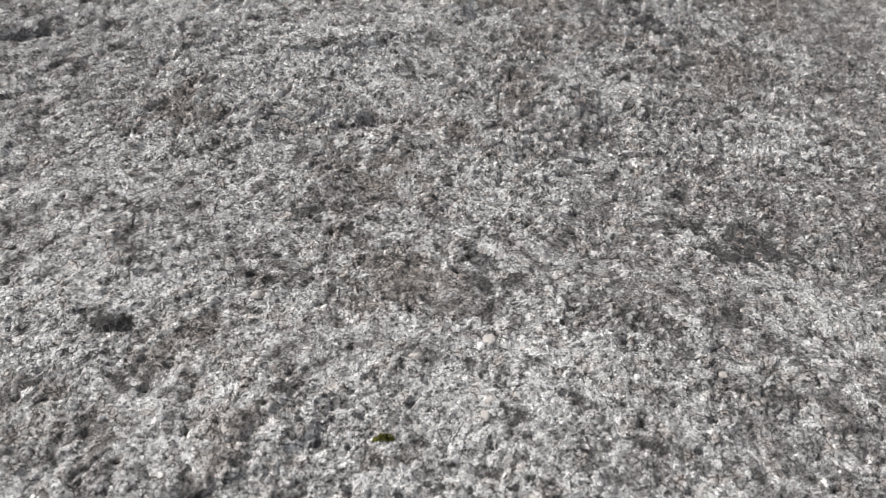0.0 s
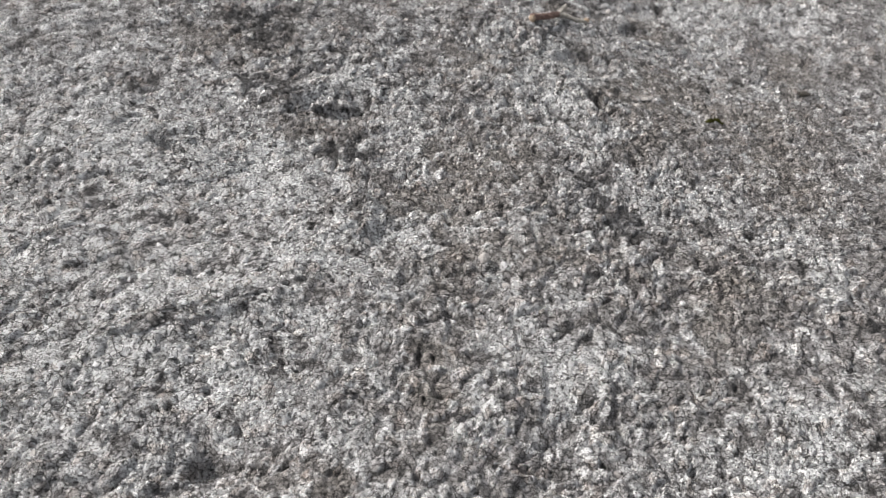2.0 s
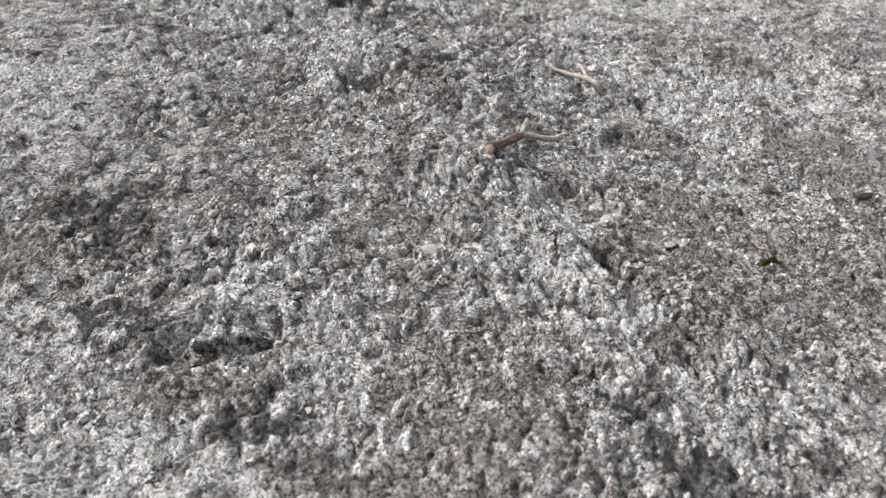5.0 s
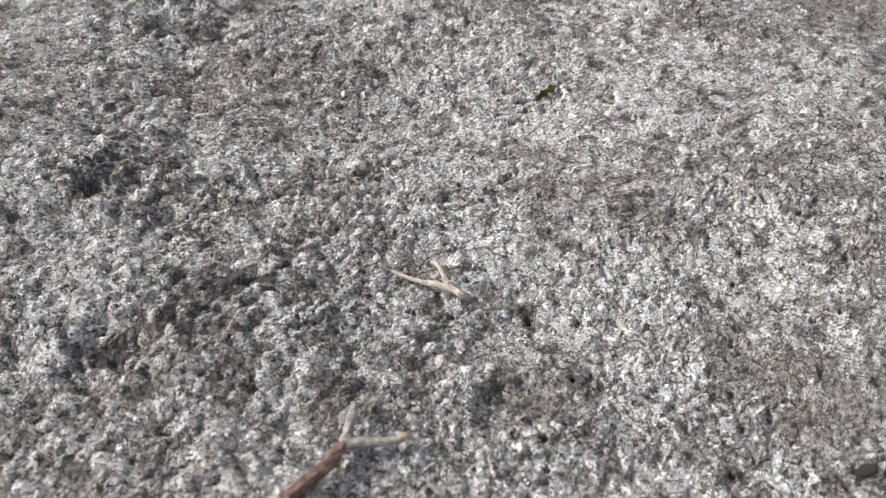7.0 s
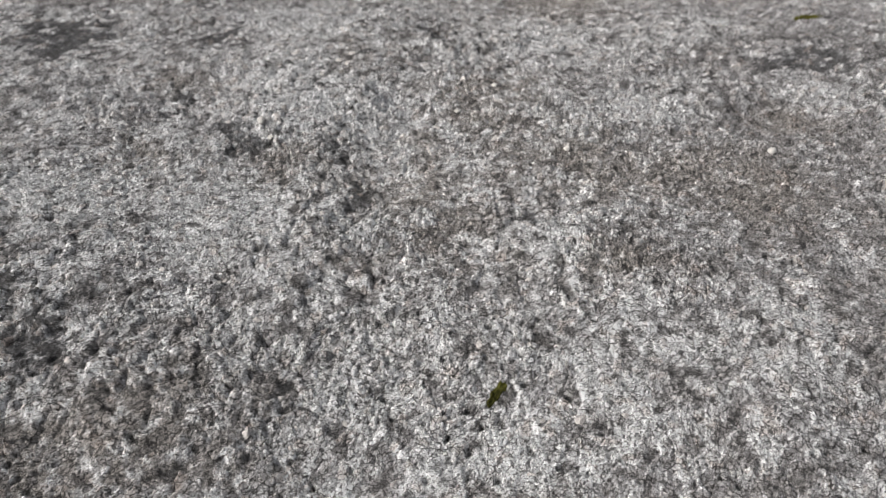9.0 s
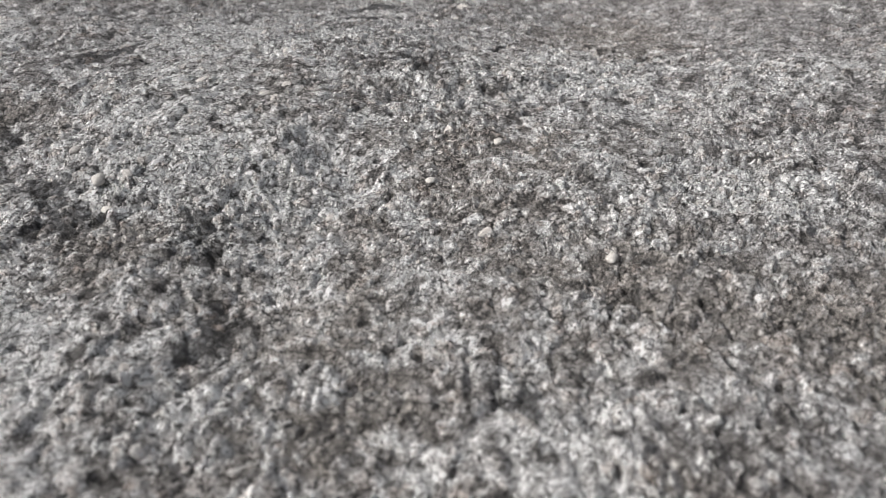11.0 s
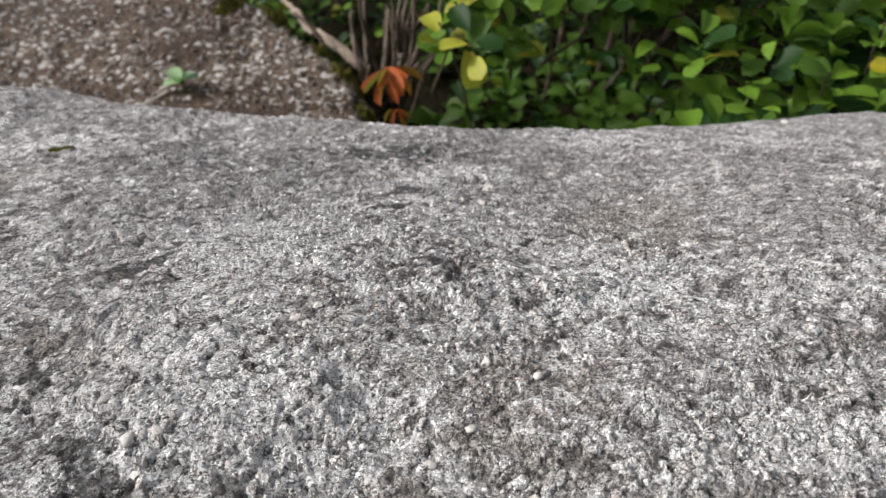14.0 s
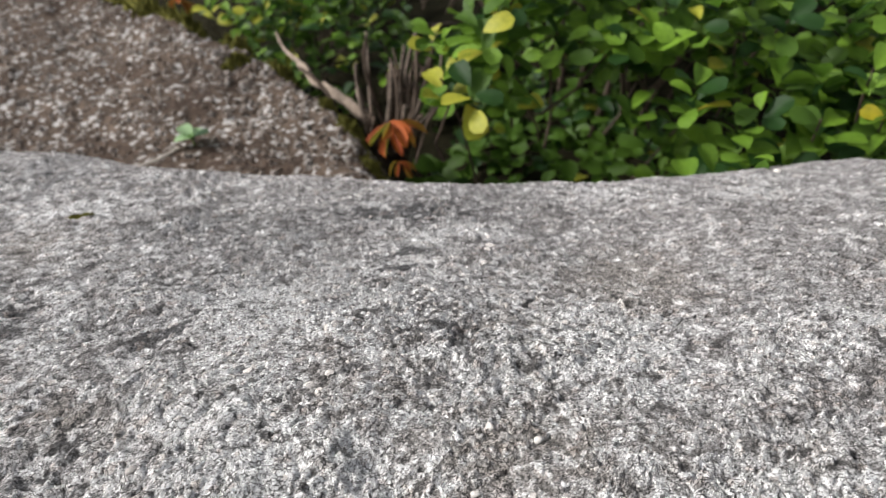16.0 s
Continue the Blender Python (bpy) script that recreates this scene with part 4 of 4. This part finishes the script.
def pebble(place, size, seed, label, material, name="pebble", flat=0.6, long=1.3, turn=0.0, sink=0.3):
    bm = lumpy(seed, flat, long)
    me = bpy.data.meshes.new(name)
    bm.to_mesh(me)
    bm.free()
    me.materials.append(material)
    for p in me.polygons:
        p.use_smooth = True
    ob = tagged(new(name, me), label, name, "loose bits on the boulder")
    x, y = place
    ob.matrix_world = pose(x, y, on_rock(x, y) + size * flat * (1 - 2 * sink) * 0.5 + 0.0004, 0, 0, turn) @ Matrix.Scale(0.58 * size, 4)
    return ob


pebble((0.2455, 0.7935), 0.0030, 1, "smooth white pebble lying on the boulder", M_PEBBLE, flat=0.8, long=1.25, turn=70)
pebble((0.3410, 0.7065), 0.0022, 2, "small cream pebble lodged in the boulder", M_PEBBLE, flat=0.8, long=1.35, turn=60)
pebble((0.4046, 0.6566), 0.0028, 3, "small white pebble lodged in the boulder", M_PEBBLE, flat=0.8)
pebble((0.3470, 0.7663), 0.0021, 4, "tiny white pebble on the boulder", M_PEBBLE, flat=0.8)
pebble((0.3210, 0.7577), 0.0020, 5, "rounded pale pebble set in the boulder", M_PEBBLE, sink=0.45)
pebble((0.1615, 0.4605), 0.0026, 6, "flat tan stone flake in a hollow", M_CRYSTAL, flat=0.35, long=1.5, turn=20)
pebble((0.1751, 0.4454), 0.0019, 7, "flat pale stone flake on the boulder", M_CRYSTAL, flat=0.35, long=1.6, turn=-10)
pebble((0.2447, 0.7834), 0.0020, 8, "pale angular stone chip beside a white pebble", M_PEBBLE, flat=0.4, long=1.5, turn=110)
pebble((0.2920, 0.7550), 0.0020, 9, "rounded beige lump of quartz in the boulder", M_CRYSTAL, sink=0.4)
pebble((0.2426, 0.8126), 0.0022, 10, "rounded grey lump of quartz in the boulder", M_CRYSTAL, sink=0.4)
pebble((0.2469, 0.4621), 0.0024, 11, "dark brown bark chip lying on the boulder", M_CHIP, "bark_chip", 0.4, 2.0, -5, 0.1)
pebble((0.2240, 0.5132), 0.0020, 12, "dark oval seed lying on the boulder", M_CHIP, "seed", 0.7, 1.7, 70, 0.15)
pebble((0.6559, 0.9501), 0.0046, 13, "small white stone near the boulder's rim", M_PEBBLE)
pebble((0.1396, 0.4861), 0.0014, 14, "tiny white pebble beside a twig", M_PEBBLE)


def twig_thing(label, pieces):
    """A forked twig: each piece is (name, start, end, thick, thin, material, label)."""
    root = tagged(new("twig"), label, "twig", "twigs on the boulder")
    root.location = pieces[0][1]
    for k, (name, a, b, thick, thin, material, note) in enumerate(pieces):
        n = 12
        v, f = tube(bent(a, b, n, 0.0006, 500 + k), np.linspace(thick, thin, n), 10, k, 0.16)
        ob = part(name, solid(name, v, f, material), root, note)
        ob.matrix_local = Matrix.Translation(-Vector(pieces[0][1]))
    return root


def over(x, y, up):
    """A place that far over the bare boulder."""
    return (x, y, on_rock(x, y) + up)


fork = over(0.1462, 0.4990, 0.0032)
twig_thing("forked reddish-brown twig with pale broken ends", (
    ("stem", over(0.1340, 0.4885, 0.0030), fork, 0.0015, 0.0013, M_BARK, "red-brown bark"),
    ("branch", fork, over(0.1588, 0.4978, 0.0028), 0.0012, 0.0009, M_DEADWOOD, "grey weathered side branch"),
    ("branch", fork, over(0.1511, 0.5090, 0.0028), 0.0012, 0.0009, M_DEADWOOD, "grey weathered side branch"),
    ("cut_end", over(0.1336, 0.4881, 0.0030), over(0.1340, 0.4885, 0.0030), 0.0012, 0.0013, M_CUT, "pale cut end"),
    ("tip", over(0.1583, 0.4979, 0.0029), over(0.1594, 0.4978, 0.0028), 0.0008, 0.0006, M_CUT, "tan broken tip"),
))
thin = over(0.1832, 0.5370, 0.0026)
twig_thing("thin bleached forked twig lying on the boulder", (
    ("stem", over(0.1856, 0.5355, 0.0024), thin, 0.0011, 0.0009, M_PALEWOOD, ""),
    ("branch", thin, over(0.1700, 0.5480, 0.0026), 0.0009, 0.0005, M_PALEWOOD, ""),
    ("branch", thin, over(0.1806, 0.5480, 0.0028), 0.0009, 0.0005, M_PALEWOOD, ""),
))

for row in ((0.2008, 0.4362, 0.0040, 0.0012, 0, 0.0010), (0.2446, 0.6207, 0.0052, 0.0016, 20, 0.0009), (0.2470, 1.0450, 0.0070, 0.0030, 0, 0.0012), (0.0452, 0.1429, 0.0028, 0.0012, 0, 0.0006), (0.5229, 0.7327, 0.0080, 0.0040, -20, 0.0012)):
    build_moss(row[:2], *row[2:], int(row[1] * 1000), "tiny olive moss tuft in a hollow of the boulder", on_rock, 120)


# ---- single large crystals on the crown of the boulder ----
def chip_shape(seed, flat, long):
    """A broken crystal of unit size: a ball cut by several planes, its corners left a little blunt."""
    rng = np.random.default_rng(seed)
    bm = bmesh.new()
    bmesh.ops.create_icosphere(bm, subdivisions=2, radius=1.0)
    cuts = [Vector(rng.normal(0, 1, 3)).normalized() for _ in range(9)]
    reach = rng.uniform(0.55, 0.85, 9)
    off = Vector(rng.uniform(-50, 50, 3))
    for v in bm.verts:
        for n, d in zip(cuts, reach):
            v.co -= n * max(v.co.dot(n) - d, 0) * 0.92
        v.co *= 1 + 0.10 * noise.noise(v.co * 2.5 + off)
        v.co.x *= long
        v.co.z *= flat
    me = bpy.data.meshes.new("crystal")
    bm.to_mesh(me)
    bm.free()
    me.materials.append(M_CRYSTAL)
    return me


def build_crystals():
    rng = np.random.default_rng(77)
    shapes = [chip_shape(200 + k, rng.uniform(0.45, 0.8), rng.uniform(1.0, 1.5)) for k in range(12)]
    made = 0
    while made < 290:
        k = rng.uniform(0, len(LINE) - 1.3)
        i = int(k)
        (ax, ay), (bx, by) = LINE[i], LINE[i + 1]
        x, y = ax + (bx - ax) * (k - i) + rng.normal(0, 0.06), ay + (by - ay) * (k - i) + rng.normal(0, 0.03)
        size = 0.0009 * 2.6 ** (rng.uniform(0, 1) ** 1.8)
        ob = part("crystal", shapes[int(rng.integers(0, 12))], boulder)
        ob.matrix_local = pose(x, y, on_rock(x, y) - 0.40 * size, rng.normal(0, 14), rng.normal(0, 14), rng.uniform(0, 360)) @ Matrix.Scale(size, 4)
        made += 1


build_crystals()


# ---- flaking plates of crust with undercut edges ----
def build_plate(cx, cy, a, b, turn, thick, seed, ledge=1.0):
    """A raised plate of crust: ragged outline, crumbly crown, an edge that overhangs the stone below."""
    rings, sides = 26, 150
    t = np.linspace(0, 2 * math.pi, sides, endpoint=False)
    c, s = math.cos(radians(turn)), math.sin(radians(turn))
    edge = 1 + 0.12 * wave(2.2 * np.cos(t) + seed, 2.2 * np.sin(t), 3) + 0.13 * wave(5 * np.cos(t) + seed, 5 * np.sin(t), 4) + 0.09 * wave(11 * np.cos(t), 11 * np.sin(t) + seed, 5)
    xs, ys, zs = [], [], []
    for k in range(rings):
        r = (k / (rings - 2)) ** 0.8 if k < rings - 1 else 0.90 * ledge
        u, v = a * r * edge * np.cos(t), b * r * edge * np.sin(t)
        x, y = cx + u * c - v * s, cy + u * s + v * c
        q = min(1.0, ledge / max(r, 0.01))
        z = height(cx + (x - cx) * q, cy + (y - cy) * q)
        if k < rings - 1:
            z = z + thick * (0.55 + 0.45 * (1 - r**3)) + 0.0005 * wave(x / 0.0022, y / 0.0022, 12) - (0.0008 if k == rings - 2 else 0)
        else:
            z = z - 0.0012
        xs.append(x), ys.append(y), zs.append(z)
    x, y, z = np.concatenate(xs), np.concatenate(ys), np.concatenate(zs)
    k = np.arange((rings - 1) * sides)
    nxt = (k // sides) * sides + (k % sides + 1) % sides
    faces = np.stack([k, nxt, nxt + sides, k + sides], 1)
    _, mid, small = relief(x, y)
    part("crust_plate", mesh_of("crust_plate", np.stack([x, y, z], 1), faces, M_ROCK, crust_fields(x, y, mid, small), True), boulder)


for n, row in enumerate((
    (0.0535, 0.4378, 0.0190, 0.0078, 2, 0.0022), (0.1430, 0.4420, 0.0180, 0.0072, -62, 0.0028), (0.1300, 0.4760, 0.0075, 0.0120, 0, 0.0016),
    (0.1880, 0.4910, 0.0140, 0.0045, -8, 0.0015), (-0.0030, 0.4165, 0.0120, 0.0050, -20, 0.0024), (0.0215, 0.2830, 0.0095, 0.0110, 0, 0.0020),
    (0.0690, 0.3720, 0.0060, 0.0070, 0, 0.0026), (0.0200, 0.3290, 0.0210, 0.0055, 20, 0.0022), (0.2620, 0.7580, 0.0150, 0.0190, -30, 0.0018),
    (0.0100, 0.3960, 0.0180, 0.0080, 10, 0.0020), (0.1080, 0.6230, 0.0170, 0.0090, -20, 0.0026), (0.0250, 0.4680, 0.0140, 0.0070, -25, 0.0024),
    (0.0760, 0.5620, 0.0150, 0.0100, -30, 0.0030), (0.0250, 0.1520, 0.0080, 0.0080, 30, 0.0018), (0.2700, 0.8450, 0.0170, 0.0080, -25, 0.0016),
    (0.3800, 0.8050, 0.0200, 0.0070, -24, 0.0016), (0.2150, 0.6500, 0.0120, 0.0070, -25, 0.0014), (0.1560, 0.6850, 0.0150, 0.0080, -25, 0.0020),
)):
    build_plate(*row[:5], (0.85 if n == 0 else 0.5) * row[5], 20 + n, 0.55 if n == 0 else 1.0)
